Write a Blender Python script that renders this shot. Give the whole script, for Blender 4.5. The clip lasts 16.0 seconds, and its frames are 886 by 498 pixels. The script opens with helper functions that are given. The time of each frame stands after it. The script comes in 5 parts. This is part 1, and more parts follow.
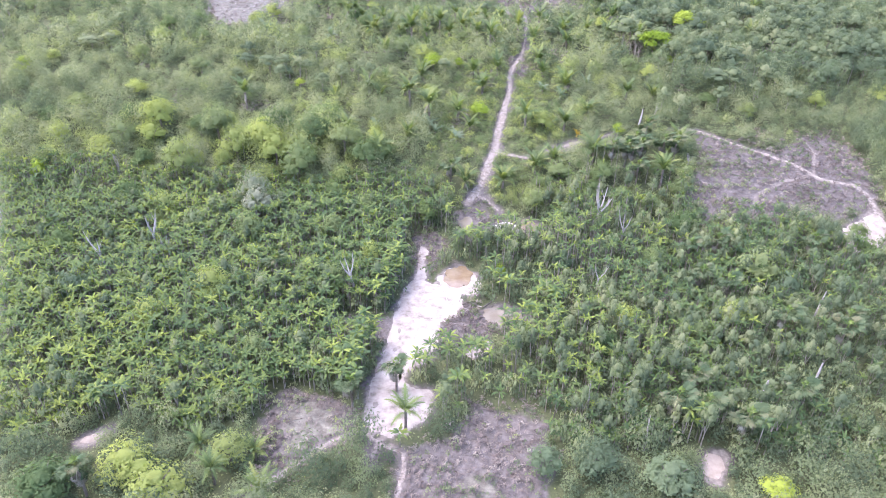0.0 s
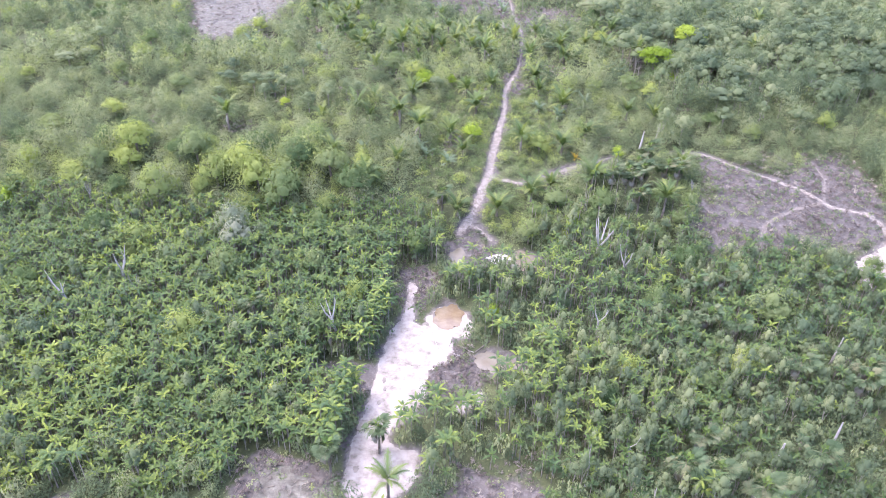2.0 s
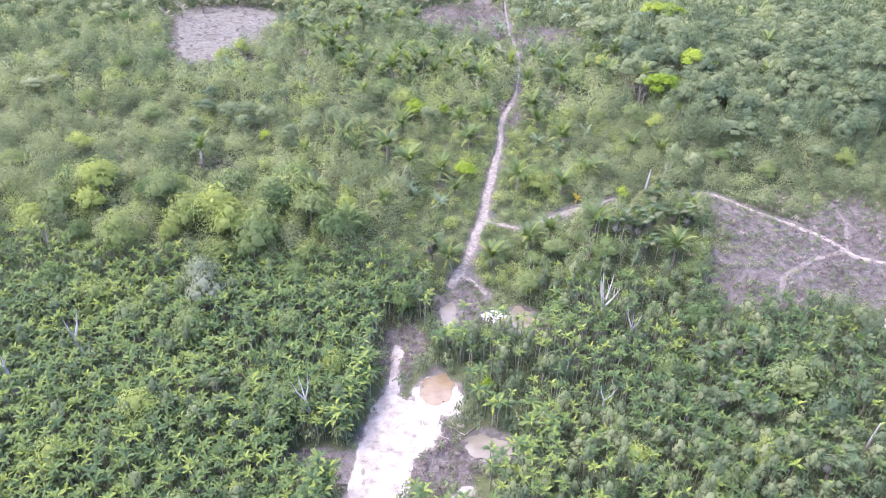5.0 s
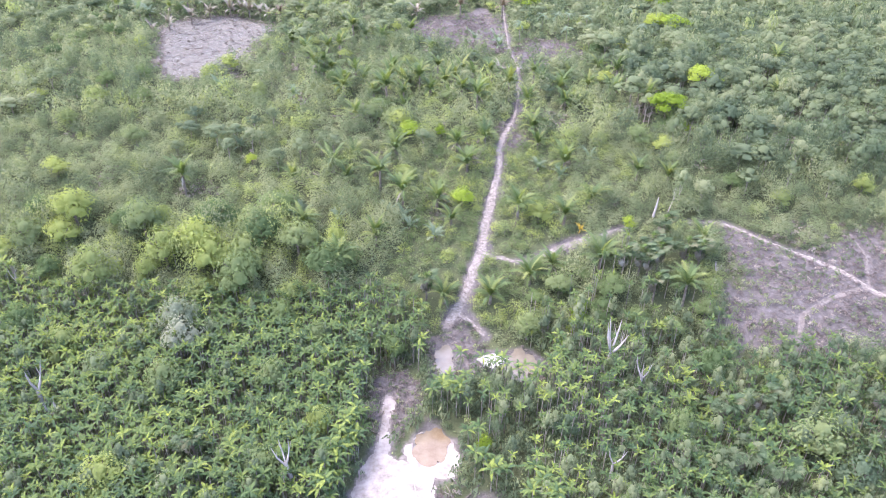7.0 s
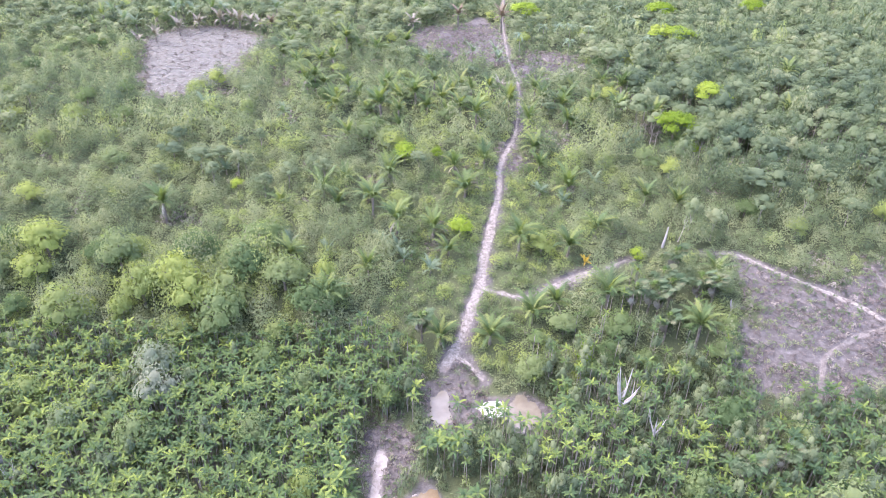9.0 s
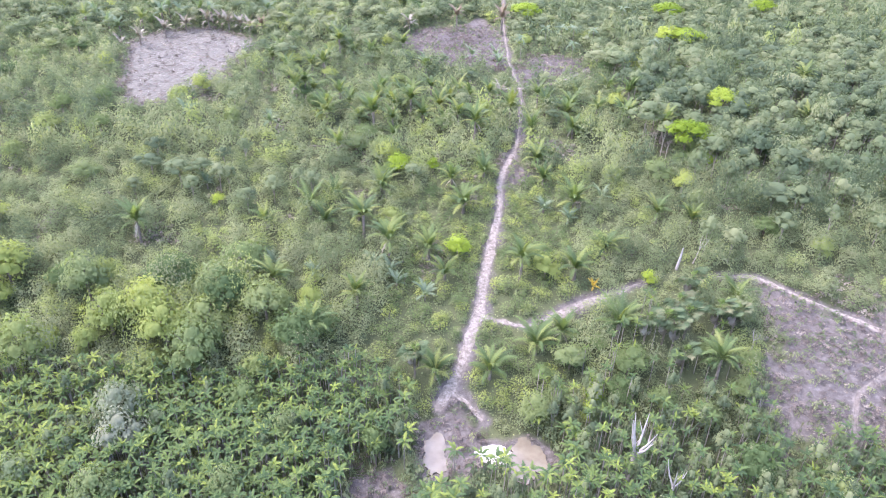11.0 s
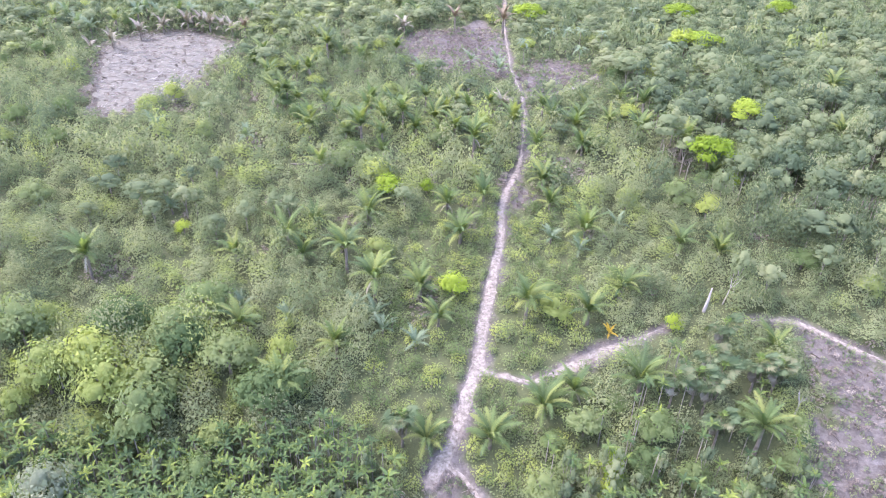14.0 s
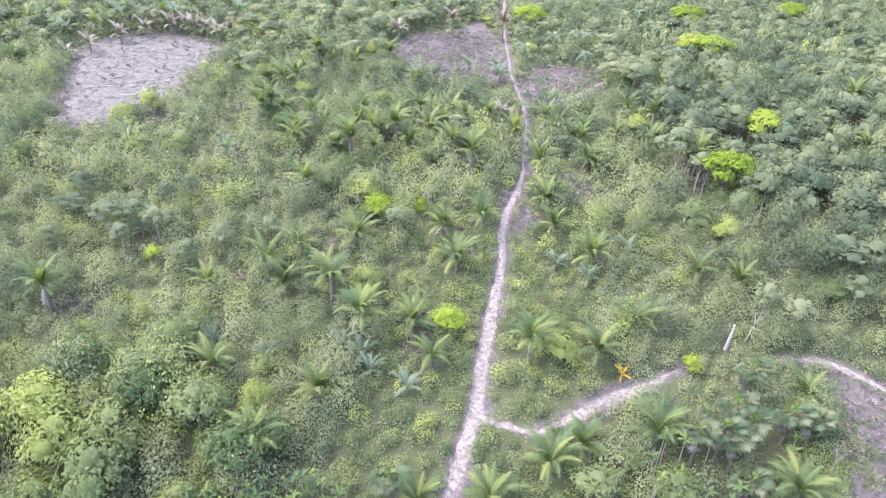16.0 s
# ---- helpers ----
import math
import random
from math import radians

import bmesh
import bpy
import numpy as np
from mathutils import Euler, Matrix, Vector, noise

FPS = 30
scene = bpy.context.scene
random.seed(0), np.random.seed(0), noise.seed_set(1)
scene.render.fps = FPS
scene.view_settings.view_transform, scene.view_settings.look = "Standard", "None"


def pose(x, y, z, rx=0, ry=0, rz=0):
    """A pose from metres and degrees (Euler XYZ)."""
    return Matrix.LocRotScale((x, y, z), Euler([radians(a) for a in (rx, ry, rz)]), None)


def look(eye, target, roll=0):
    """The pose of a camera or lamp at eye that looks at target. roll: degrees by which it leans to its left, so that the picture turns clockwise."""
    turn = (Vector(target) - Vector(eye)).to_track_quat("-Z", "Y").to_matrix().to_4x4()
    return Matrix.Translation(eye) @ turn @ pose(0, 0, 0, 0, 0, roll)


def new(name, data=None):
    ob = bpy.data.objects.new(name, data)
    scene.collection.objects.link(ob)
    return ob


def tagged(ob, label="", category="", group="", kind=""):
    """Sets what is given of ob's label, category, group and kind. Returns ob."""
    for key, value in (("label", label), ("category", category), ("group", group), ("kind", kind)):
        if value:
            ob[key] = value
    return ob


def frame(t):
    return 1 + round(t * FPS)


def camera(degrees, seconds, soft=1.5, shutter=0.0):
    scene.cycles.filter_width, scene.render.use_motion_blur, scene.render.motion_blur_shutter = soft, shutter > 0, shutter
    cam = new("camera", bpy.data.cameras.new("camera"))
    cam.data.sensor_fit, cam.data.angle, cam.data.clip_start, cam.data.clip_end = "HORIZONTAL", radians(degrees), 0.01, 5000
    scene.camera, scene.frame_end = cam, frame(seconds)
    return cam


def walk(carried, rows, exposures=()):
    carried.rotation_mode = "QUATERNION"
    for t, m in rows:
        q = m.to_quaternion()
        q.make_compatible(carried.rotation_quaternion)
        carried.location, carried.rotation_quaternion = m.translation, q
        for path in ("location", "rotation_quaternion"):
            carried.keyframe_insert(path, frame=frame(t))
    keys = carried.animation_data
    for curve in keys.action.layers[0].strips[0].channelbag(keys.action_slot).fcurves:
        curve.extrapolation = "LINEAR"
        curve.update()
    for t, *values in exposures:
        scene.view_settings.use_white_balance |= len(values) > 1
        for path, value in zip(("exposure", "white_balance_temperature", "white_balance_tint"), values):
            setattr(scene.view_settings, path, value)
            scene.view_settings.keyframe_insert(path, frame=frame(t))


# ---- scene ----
cam = camera(66.0, 16.0, soft=0.9)
PATH = [
    (0, (-0.978, -13.249, 75.796), (-1.123, -4.689, 70.631), 1.3),
    (0.5, (-0.667, -10.114, 76.082), (-0.793, -1.544, 70.928), 1.3),
    (1, (-0.334, -7.086, 76.453), (-0.454, 1.489, 71.308), 1.4),
    (1.5, (0.014, -3.989, 76.858), (-0.101, 4.591, 71.718), 1.4),
    (2, (0.376, -0.862, 77.278), (0.266, 7.718, 72.142), 1.4),
    (2.5, (0.633, 2.195, 77.693), (0.527, 10.780, 72.562), 1.4),
    (3, (0.741, 5.241, 78.144), (0.651, 13.826, 73.019), 1.5),
    (3.5, (0.861, 8.295, 78.576), (0.781, 16.885, 73.456), 1.5),
    (4, (1.084, 11.316, 79.005), (1.004, 19.916, 73.900), 1.5),
    (6.5, (2.312, 27.154, 81.585), (2.232, 35.754, 76.485), 1.5),
    (7, (2.201, 30.251, 81.788), (2.136, 38.861, 76.702), 1.5),
    (7.5, (2.166, 33.340, 82.139), (2.111, 41.955, 77.069), 1.6),
    (8, (2.194, 36.441, 82.636), (2.149, 45.061, 77.566), 1.6),
    (8.5, (2.183, 39.461, 83.078), (2.143, 48.086, 78.017), 1.6),
    (9, (2.239, 42.635, 83.188), (2.204, 51.255, 78.112), 1.6),
    (11.5, (3.028, 59.274, 80.815), (2.992, 67.879, 75.725), 1.6),
    (12, (3.089, 62.684, 80.439), (3.059, 71.284, 75.339), 1.6),
    (12.5, (3.311, 65.980, 79.951), (3.276, 74.580, 74.851), 1.7),
    (13, (3.524, 69.474, 79.449), (3.484, 78.069, 74.339), 1.6),
    (13.5, (3.730, 72.901, 78.921), (3.695, 81.496, 73.811), 1.6),
    (14, (3.772, 76.266, 78.304), (3.743, 84.866, 73.204), 1.7),
    (14.5, (3.769, 79.610, 77.785), (3.754, 88.210, 72.685), 1.8),
    (15, (3.904, 82.959, 77.454), (3.894, 91.559, 72.349), 1.9),
    (15.5, (3.952, 86.446, 77.244), (3.948, 95.036, 72.129), 1.9),
    (16, (4.082, 89.890, 76.889), (4.087, 98.480, 71.769), 1.9),
]
walk(cam, [(t, look(eye, target, roll)) for t, eye, target, roll in PATH],
     exposures=((0, 2.79, 6200, 29), (16, 2.90, 6200, 29)))

# ---------------------------------------------------------------- light
world = bpy.data.worlds.new("overcast_sky")
scene.world = world
world.use_nodes = True
wn = world.node_tree.nodes
sky = wn.new("ShaderNodeTexSky")
sky.sky_type = 'NISHITA'
sky.sun_disc = False
sky.sun_elevation = radians(58)
sky.sun_rotation = radians(-60)
sky.air_density = 1.0
sky.dust_density = 3.0
wn["Background"].inputs["Strength"].default_value = 0.15
world.node_tree.links.new(sky.outputs["Color"], wn["Background"].inputs["Color"])
sun_data = bpy.data.lights.new("sun", 'SUN')
sun_data.energy = 0.6
sun_data.angle = radians(40)
sun_data.color = (1.0, 0.96, 0.90)
sun = new("sun", sun_data)
sun.matrix_world = look((-70, -40, 130), (0, 0, 0))

# ---------------------------------------------------------------- plan
rng = np.random.default_rng(7)


def vnoise(x, y, size, seed=0):
    """Smooth value noise, -1 to 1, on arrays."""
    x, y = np.asarray(x, float) / size, np.asarray(y, float) / size
    ix, iy = np.floor(x).astype(np.int64), np.floor(y).astype(np.int64)
    fx, fy = x - ix, y - iy
    fx, fy = fx * fx * (3 - 2 * fx), fy * fy * (3 - 2 * fy)

    def h(a, b):
        n = (a * 374761393 + b * 668265263 + seed * 982451653) & 0x7FFFFFFF
        n = ((n ^ (n >> 13)) * 1274126177) & 0x7FFFFFFF
        return (n ^ (n >> 16)) % 65536 / 32768.0 - 1
    return ((h(ix, iy) * (1 - fx) + h(ix + 1, iy) * fx) * (1 - fy)
            + (h(ix, iy + 1) * (1 - fx) + h(ix + 1, iy + 1) * fx) * fy)


RISE_Y = [-2500, 50, 125, 145, 154, 166, 176, 188, 200, 215, 231, 250, 265, 300, 500, 5000]
RISE_Z = [-9.1, -9.1, -9.6, -9.3, -6.3, -2.0, 0.0, 1.9, 4.0, 6.8, 9.2, 11.3, 12.0, 13.1, 16.2, 16.2]


def terrain(x, y):
    """Height of the ground: a flat swampy valley and a rise behind it."""
    x, y = np.asarray(x, float), np.asarray(y, float)
    fade = np.clip((225 - y) / 38, 0, 1)
    s = y + 0.13 * np.maximum(0, x - 10) * fade
    return np.interp(s, RISE_Y, RISE_Z) + 0.10 * vnoise(x, y, 5, 3) + 0.25 * vnoise(x, y, 23, 4)


def line_distance(x, y, nodes):
    """Distance to a line of (x, y, half width) nodes, less the width there."""
    best = np.full(np.shape(x), 1e6)
    for (ax, ay, aw), (bx, by, bw) in zip(nodes[:-1], nodes[1:]):
        dx, dy = bx - ax, by - ay
        k = np.clip(((x - ax) * dx + (y - ay) * dy) / (dx * dx + dy * dy + 1e-9), 0, 1)
        best = np.minimum(best, np.hypot(x - ax - k * dx, y - ay - k * dy) - (aw + k * (bw - aw)))
    return best


def patch_distance(x, y, corners):
    """Signed distance to a closed outline, negative inside."""
    inside = np.zeros(np.shape(x), bool)
    best = np.full(np.shape(x), 1e6)
    for (ax, ay), (bx, by) in zip(corners, corners[1:] + corners[:1]):
        dx, dy = bx - ax, by - ay
        k = np.clip(((x - ax) * dx + (y - ay) * dy) / (dx * dx + dy * dy + 1e-9), 0, 1)
        best = np.minimum(best, np.hypot(x - ax - k * dx, y - ay - k * dy))
        cross = ((ay > y) != (by > y)) & (x < (bx - ax) * (y - ay) / (by - ay + 1e-9) + ax)
        inside ^= cross
    return np.where(inside, -best, best)


# tracks: x, y, half width
MAIN_TRACK = [(29, 421, 0.4), (25.6, 377, 0.3), (24.2, 309, 0.3), (25.6, 285, 0.34), (25.6, 268, 0.25), (24, 251, 0.14), (22.8, 240, 0.30),
              (20.8, 231, 0.55), (18.3, 223.5, 0.63), (16.6, 215.4, 0.70), (16, 206.6, 0.63), (14.8, 198.5, 0.70), (13.2, 191, 0.89),
              (12.2, 184.3, 0.95), (11.1, 177, 0.95), (10.3, 170.3, 1.01), (9.1, 166.2, 0.89), (7.6, 161, 0.83), (6.2, 156, 0.83),
              (4.3, 152.5, 1.01), (2.6, 149.5, 0.83)]
FORK = [(4.6, 153, 0.58), (7.7, 150.6, 0.43), (11.1, 146.6, 0.29)]
SIDE_TRACK = [(10.9, 169.2, 0.6), (13.6, 168.1, 0.4), (19.7, 166.6, 0.3), (24.3, 168.9, 0.6), (29.2, 171.6, 0.9), (34.1, 173.9, 1.1),
              (39.1, 175.7, 0.8), (43.5, 178.7, 0.25), (46, 179.6, 0.12)]
HILL_TRACK = [(61.6, 181.5, 0.2), (68.6, 182, 0.45), (73.4, 179.5, 0.58),
              (79.5, 174, 0.50), (87.6, 168.7, 0.50), (93.6, 163.3, 0.58), (97.5, 157.4, 0.58), (105.4, 154.5, 0.58), (108.1, 150.3, 0.65),
              (107.6, 143.5, 0.65)]
BRANCH = [(96, 159.5, 0.36), (86.4, 155.7, 0.43), (79.3, 151.6, 0.43), (75.2, 142.4, 0.36)]
BRANCH_UP = [(96.5, 158.5, 0.29), (100.9, 170.4, 0.29), (100.5, 178, 0.29)]
FAR_TRACK = [(24.8, 278.6, 0.36), (40.5, 286.9, 0.50), (53.6, 303.5, 0.43)]
VALLEY_PATH = [(-14.6, 68.2, 0.36), (-18.8, 66.5, 0.36), (-23.5, 62, 0.43), (-28, 56.8, 0.43), (-33, 50, 0.36)]
SAND_PATH = [(-14.4, 67.4, 0.36), (-11.2, 65.2, 0.32), (-8.1, 63.9, 0.29), (-7.6, 60.5, 0.36), (-8.2, 55, 0.36), (-8.5, 45, 0.29)]
SAND_SPUR = [(-12.2, 65, 0.29), (-13, 61.4, 0.22)]
SAND_RIGHT = [(95.5, 133.5, 2.2), (100, 136, 4.2), (105.5, 140.5, 3.2), (107.5, 145, 1.6)]
SAND_LEFT = [(-60.2, 63.4, 0.6), (-58.6, 64.3, 1.1), (-57, 65.6, 0.6)]
SAND_NEAR = [(40.6, 60.3, 1.0), (41.6, 63.4, 1.7), (43.6, 65.6, 0.9)]
TRACKS = [MAIN_TRACK, FORK, SIDE_TRACK, HILL_TRACK, BRANCH, BRANCH_UP, FAR_TRACK, VALLEY_PATH, SAND_PATH, SAND_SPUR]
SANDS = [SAND_RIGHT, SAND_LEFT, SAND_NEAR]
# flats of white sand, as outlines
SAND_FLAT = [(-8.6, 129), (-7.2, 127.5), (-7.3, 119), (-7.5, 113.5), (-5.3, 112), (-1.5, 112.6), (0.6, 110), (1.9, 104.6), (0.2, 101.5), (-3, 98.5), (-3.1, 93.9), (-4, 90.2), (-5.6, 86.7), (-8.2, 84), (-9.6, 81), (-6.9, 78.7), (-4.4, 78.8), (-3.4, 74.9),
             (-5.2, 70.4), (-7.9, 68), (-10.4, 66.6), (-12.9, 67.6), (-15.3, 69.9), (-14.9, 74.9), (-15.2, 79.1), (-14.4, 83.8), (-13.4, 89.1), (-12.7, 95.6), (-12.4, 101.5), (-11.5, 108.4), (-10, 112.8), (-9.3, 118.3)]
SAND_SHORE = [(1.8, 120.6), (4.0, 117.8), (5.7, 113.4), (5, 108.5), (2.4, 109.4), (-0.9, 110.2), (-3.4, 112.5), (-4.2, 115.5), (-2, 119)]
SAND_SPOT = [(2, 88.7), (3, 90.7), (5, 93.1), (6.6, 93), (5.8, 90), (3.3, 87.4)]
FLATS = [SAND_FLAT, SAND_SHORE, SAND_SPOT]
# pools: x, y, half width, half length
POOLS = [(0.2, 115.9, 3.1, 4.1), (9.9, 101.7, 4.1, 3.0), (2.3, 139.6, 2.0, 4.8), (18.0, 138.8, 3.7, 4.3), (12.2, 139.9, 3.0, 2.2)]
# cleared ground
CLEAR_RIGHT = [(70, 180.5), (79, 173), (90, 168.8), (95.5, 177.5), (100, 181), (107, 182.5), (110, 173), (112, 158), (108, 148), (96, 143.5), (87, 142.5), (79, 143.6), (73.8, 145), (67.4, 143.4), (63, 140.6), (61, 145), (62, 152), (63.2, 156.3), (68.4, 161.3), (70, 171)]
CLEAR_LEFT = [(-30.1, 75.2), (-24.3, 76.4), (-17.4, 71.7), (-17, 67.4), (-20.3, 64.5), (-27.1, 58.5), (-29.4, 63)]
CLEAR_NEAR = [(-7.4, 63.5), (0, 68), (3.7, 75.5), (12.5, 74), (14, 66), (16, 56), (15, 46), (-7, 46)]
CLEAR_FAR = [(-102, 268), (-111, 291), (-119.5, 315.5), (-119, 331), (-112, 340), (-97, 346), (-87, 339), (-73, 327), (-70.5, 311), (-76, 302), (-73.5, 284), (-74, 268), (-80, 264), (-84.5, 255.5), (-92, 254), (-98.5, 260)]
CLEAR_MID = [(-17, 338), (-13, 319), (-5.6, 307), (3.5, 300), (16, 299), (21, 300), (22, 316), (22.4, 359), (14, 374), (3, 358), (-8, 356)]
CLEAR_TRACK = [(25, 298), (27.5, 278), (36, 283), (43.4, 295), (52.5, 307), (45, 318), (34, 312)]
CLEAR_DEBRIS = [(-2, 109.5), (2.8, 108.7), (6.5, 105.5), (7, 96), (4.5, 91), (1, 90), (-2.6, 94), (-3, 99)]
CLEAR_SHORE = [(-11, 137), (-5, 137), (-2, 132), (-2.5, 122), (-5.5, 118), (-9.5, 119), (-11.5, 128)]
CLEAR_POOL = [(0, 147), (6, 149), (11, 143), (22, 143), (22, 134), (12, 136), (4, 134), (0, 136)]
CLEAR_WEST = [(-23, 100), (-13, 101), (-12.5, 92), (-19, 94)]
CLEAR_SPOT = [(20, 216), (26, 216), (26, 221), (21, 222)]
PATCHES = [CLEAR_RIGHT, CLEAR_LEFT, CLEAR_NEAR, CLEAR_FAR, CLEAR_MID, CLEAR_TRACK, CLEAR_DEBRIS, CLEAR_SHORE, CLEAR_POOL, CLEAR_WEST, CLEAR_SPOT]


def pool_distance(x, y):
    best = np.full(np.shape(x), 1e6)
    for px, py, a, b in POOLS:
        best = np.minimum(best, (np.hypot((x - px) / a, (y - py) / b) - 1) * min(a, b))
    return best


def track_distance(x, y):
    return np.minimum.reduce([line_distance(x, y, n) for n in TRACKS])


def sand_distance(x, y):
    flats = [patch_distance(x, y, n) + 0.6 * vnoise(x, y, 2.4, 84) + 0.35 * vnoise(x, y, 0.9, 85) for n in FLATS]
    return np.minimum.reduce([line_distance(x, y, n) for n in SANDS] + flats)


def ragged(x, y):
    return 2.8 * vnoise(x, y, 8, 81) + 1.6 * vnoise(x, y, 2.6, 82)


def clear_distance(x, y):
    return np.minimum.reduce([patch_distance(x, y, n) for n in PATCHES]) + ragged(x, y)


def open_distance(x, y):
    """Distance to whatever is open ground, negative on it."""
    return np.minimum(np.minimum(track_distance(x, y), sand_distance(x, y)), np.minimum(pool_distance(x, y) - 0.7, clear_distance(x, y)))


# ---------------------------------------------------------------- materials
def material(name):
    m = bpy.data.materials.new(name)
    m.use_nodes = True
    return m, m.node_tree.nodes, m.node_tree.links, m.node_tree.nodes["Principled BSDF"]


def ramp(nodes, stops):
    r = nodes.new("ShaderNodeValToRGB")
    e = r.color_ramp.elements
    while len(e) < len(stops):
        e.new(0.5)
    for k, (p, c) in zip(e, stops):
        k.position, k.color = p, (*c, 1)
    return r


def leaf_material(name, stops, source, see=0.36, rough=0.5, by_leaf=0.16, fleck=0.35, grain_size=2.8, glow=(1.15, 1.2, 0.6)):
    """Foliage: colour by plant, a little by leaf, light partly passing."""
    m, n, l, b = material(name)
    r = ramp(n, stops)
    if source == "tone":
        a = n.new("ShaderNodeAttribute")
        a.attribute_name = "tone"
        value = a.outputs["Fac"]
    else:
        value = n.new("ShaderNodeObjectInfo").outputs["Random"]
    geo = n.new("ShaderNodeNewGeometry")
    mix = n.new("ShaderNodeMath")
    mix.operation = 'MULTIPLY_ADD'
    mix.inputs[1].default_value = by_leaf
    l.new(geo.outputs["Random Per Island"], mix.inputs[0])
    base = n.new("ShaderNodeMath")
    base.operation = 'MULTIPLY_ADD'
    base.inputs[1].default_value = 1.14 - by_leaf
    base.inputs[2].default_value = -0.05
    l.new(value, base.inputs[0])
    l.new(base.outputs[0], mix.inputs[2])
    grain = n.new("ShaderNodeTexNoise")
    grain.inputs["Scale"].default_value = grain_size
    grain.inputs["Detail"].default_value = 4
    grain.inputs["Roughness"].default_value = 0.7
    l.new(geo.outputs["Position"], grain.inputs["Vector"])
    speck = n.new("ShaderNodeMath")
    speck.operation = 'MULTIPLY_ADD'
    speck.inputs[1].default_value = fleck
    l.new(grain.outputs["Fac"], speck.inputs[0])
    off = n.new("ShaderNodeMath")
    off.operation = 'SUBTRACT'
    off.inputs[1].default_value = fleck / 2
    l.new(mix.outputs[0], off.inputs[0])
    l.new(off.outputs[0], speck.inputs[2])
    l.new(speck.outputs[0], r.inputs["Fac"])
    bump = n.new("ShaderNodeBump")
    bump.inputs["Strength"].default_value = 0.4
    bump.inputs["Distance"].default_value = 0.1
    l.new(grain.outputs["Fac"], bump.inputs["Height"])
    l.new(bump.outputs["Normal"], b.inputs["Normal"])
    l.new(r.outputs["Color"], b.inputs["Base Color"])
    b.inputs["Roughness"].default_value = rough
    b.inputs["Specular IOR Level"].default_value = 0.08
    t = n.new("ShaderNodeBsdfTranslucent")
    warm = n.new("ShaderNodeMixRGB")
    warm.blend_type = 'MULTIPLY'
    warm.inputs["Fac"].default_value = 1
    warm.inputs["Color2"].default_value = (*glow, 1)
    l.new(r.outputs["Color"], warm.inputs["Color1"])
    l.new(warm.outputs["Color"], t.inputs["Color"])
    s = n.new("ShaderNodeMixShader")
    s.inputs["Fac"].default_value = see
    l.new(b.outputs[0], s.inputs[1])
    l.new(t.outputs[0], s.inputs[2])
    l.new(s.outputs[0], n["Material Output"].inputs["Surface"])
    return m


def earth_material(name, stops, size, rough=0.95, bump=0.4, fine=6.0):
    m, n, l, b = material(name)
    co = n.new("ShaderNodeNewGeometry")
    a = n.new("ShaderNodeTexNoise")
    a.inputs["Scale"].default_value = 1 / size
    a.inputs["Detail"].default_value = 8
    a.inputs["Roughness"].default_value = 0.65
    l.new(co.outputs["Position"], a.inputs["Vector"])
    r = ramp(n, stops)
    l.new(a.outputs["Fac"], r.inputs["Fac"])
    l.new(r.outputs["Color"], b.inputs["Base Color"])
    f = n.new("ShaderNodeTexNoise")
    f.inputs["Scale"].default_value = fine
    f.inputs["Detail"].default_value = 5
    l.new(co.outputs["Position"], f.inputs["Vector"])
    bu = n.new("ShaderNodeBump")
    bu.inputs["Strength"].default_value = bump
    bu.inputs["Distance"].default_value = 0.1
    l.new(f.outputs["Fac"], bu.inputs["Height"])
    l.new(bu.outputs["Normal"], b.inputs["Normal"])
    b.inputs["Roughness"].default_value = rough
    b.inputs["Specular IOR Level"].default_value = 0.2
    return m


GREEN = [(0.0, (0.044, 0.078, 0.040)), (0.25, (0.066, 0.113, 0.048)), (0.5, (0.092, 0.142, 0.050)), (0.72, (0.118, 0.168, 0.052)), (0.9, (0.156, 0.208, 0.052)), (1.0, (0.200, 0.256, 0.060))]
SHRUB = [(0.0, (0.088, 0.124, 0.073)), (0.15, (0.122, 0.16, 0.087)), (0.3, (0.15, 0.19, 0.1)), (0.44, (0.174, 0.212, 0.113)), (0.56, (0.192, 0.226, 0.123)), (0.68, (0.206, 0.236, 0.134)), (0.8, (0.212, 0.248, 0.128)), (0.92, (0.216, 0.264, 0.108)), (1.0, (0.228, 0.284, 0.1))]
m_leaf_stuff = leaf_material("shrub_leaves", SHRUB, "tone", 0.45, 0.75, 0.08, 0.28, 4.0, (1.08, 1.12, 0.78))
m_leaf_thing = leaf_material("tree_leaves", [(0, (0.079, 0.126, 0.054)), (0.3, (0.128, 0.179, 0.073)), (0.55, (0.172, 0.219, 0.100)), (0.8, (0.203, 0.253, 0.084)), (1, (0.260, 0.312, 0.093))], "object", 0.45, 0.75, 0.08, 0.28, 4.0, (1.1, 1.15, 0.7))
m_acai_stuff = leaf_material("palm_stand_leaves", GREEN, "tone")
m_acai_thing = leaf_material("palm_leaves", GREEN, "object")
m_babassu = leaf_material("large_palm_leaves", [(0, (0.062, 0.100, 0.048)), (0.35, (0.092, 0.140, 0.056)), (0.7, (0.130, 0.178, 0.062)), (1, (0.190, 0.222, 0.074))], "object")
m_blue = leaf_material("grey_green_palm_leaves", [(0, (0.102, 0.153, 0.098)), (1, (0.172, 0.228, 0.149))], "object")
m_fan = leaf_material("fan_palm_leaves", [(0, (0.054, 0.088, 0.046)), (0.45, (0.076, 0.114, 0.060)), (0.8, (0.098, 0.134, 0.072)), (1, (0.14, 0.145, 0.085))], "object", 0.3, 0.6)
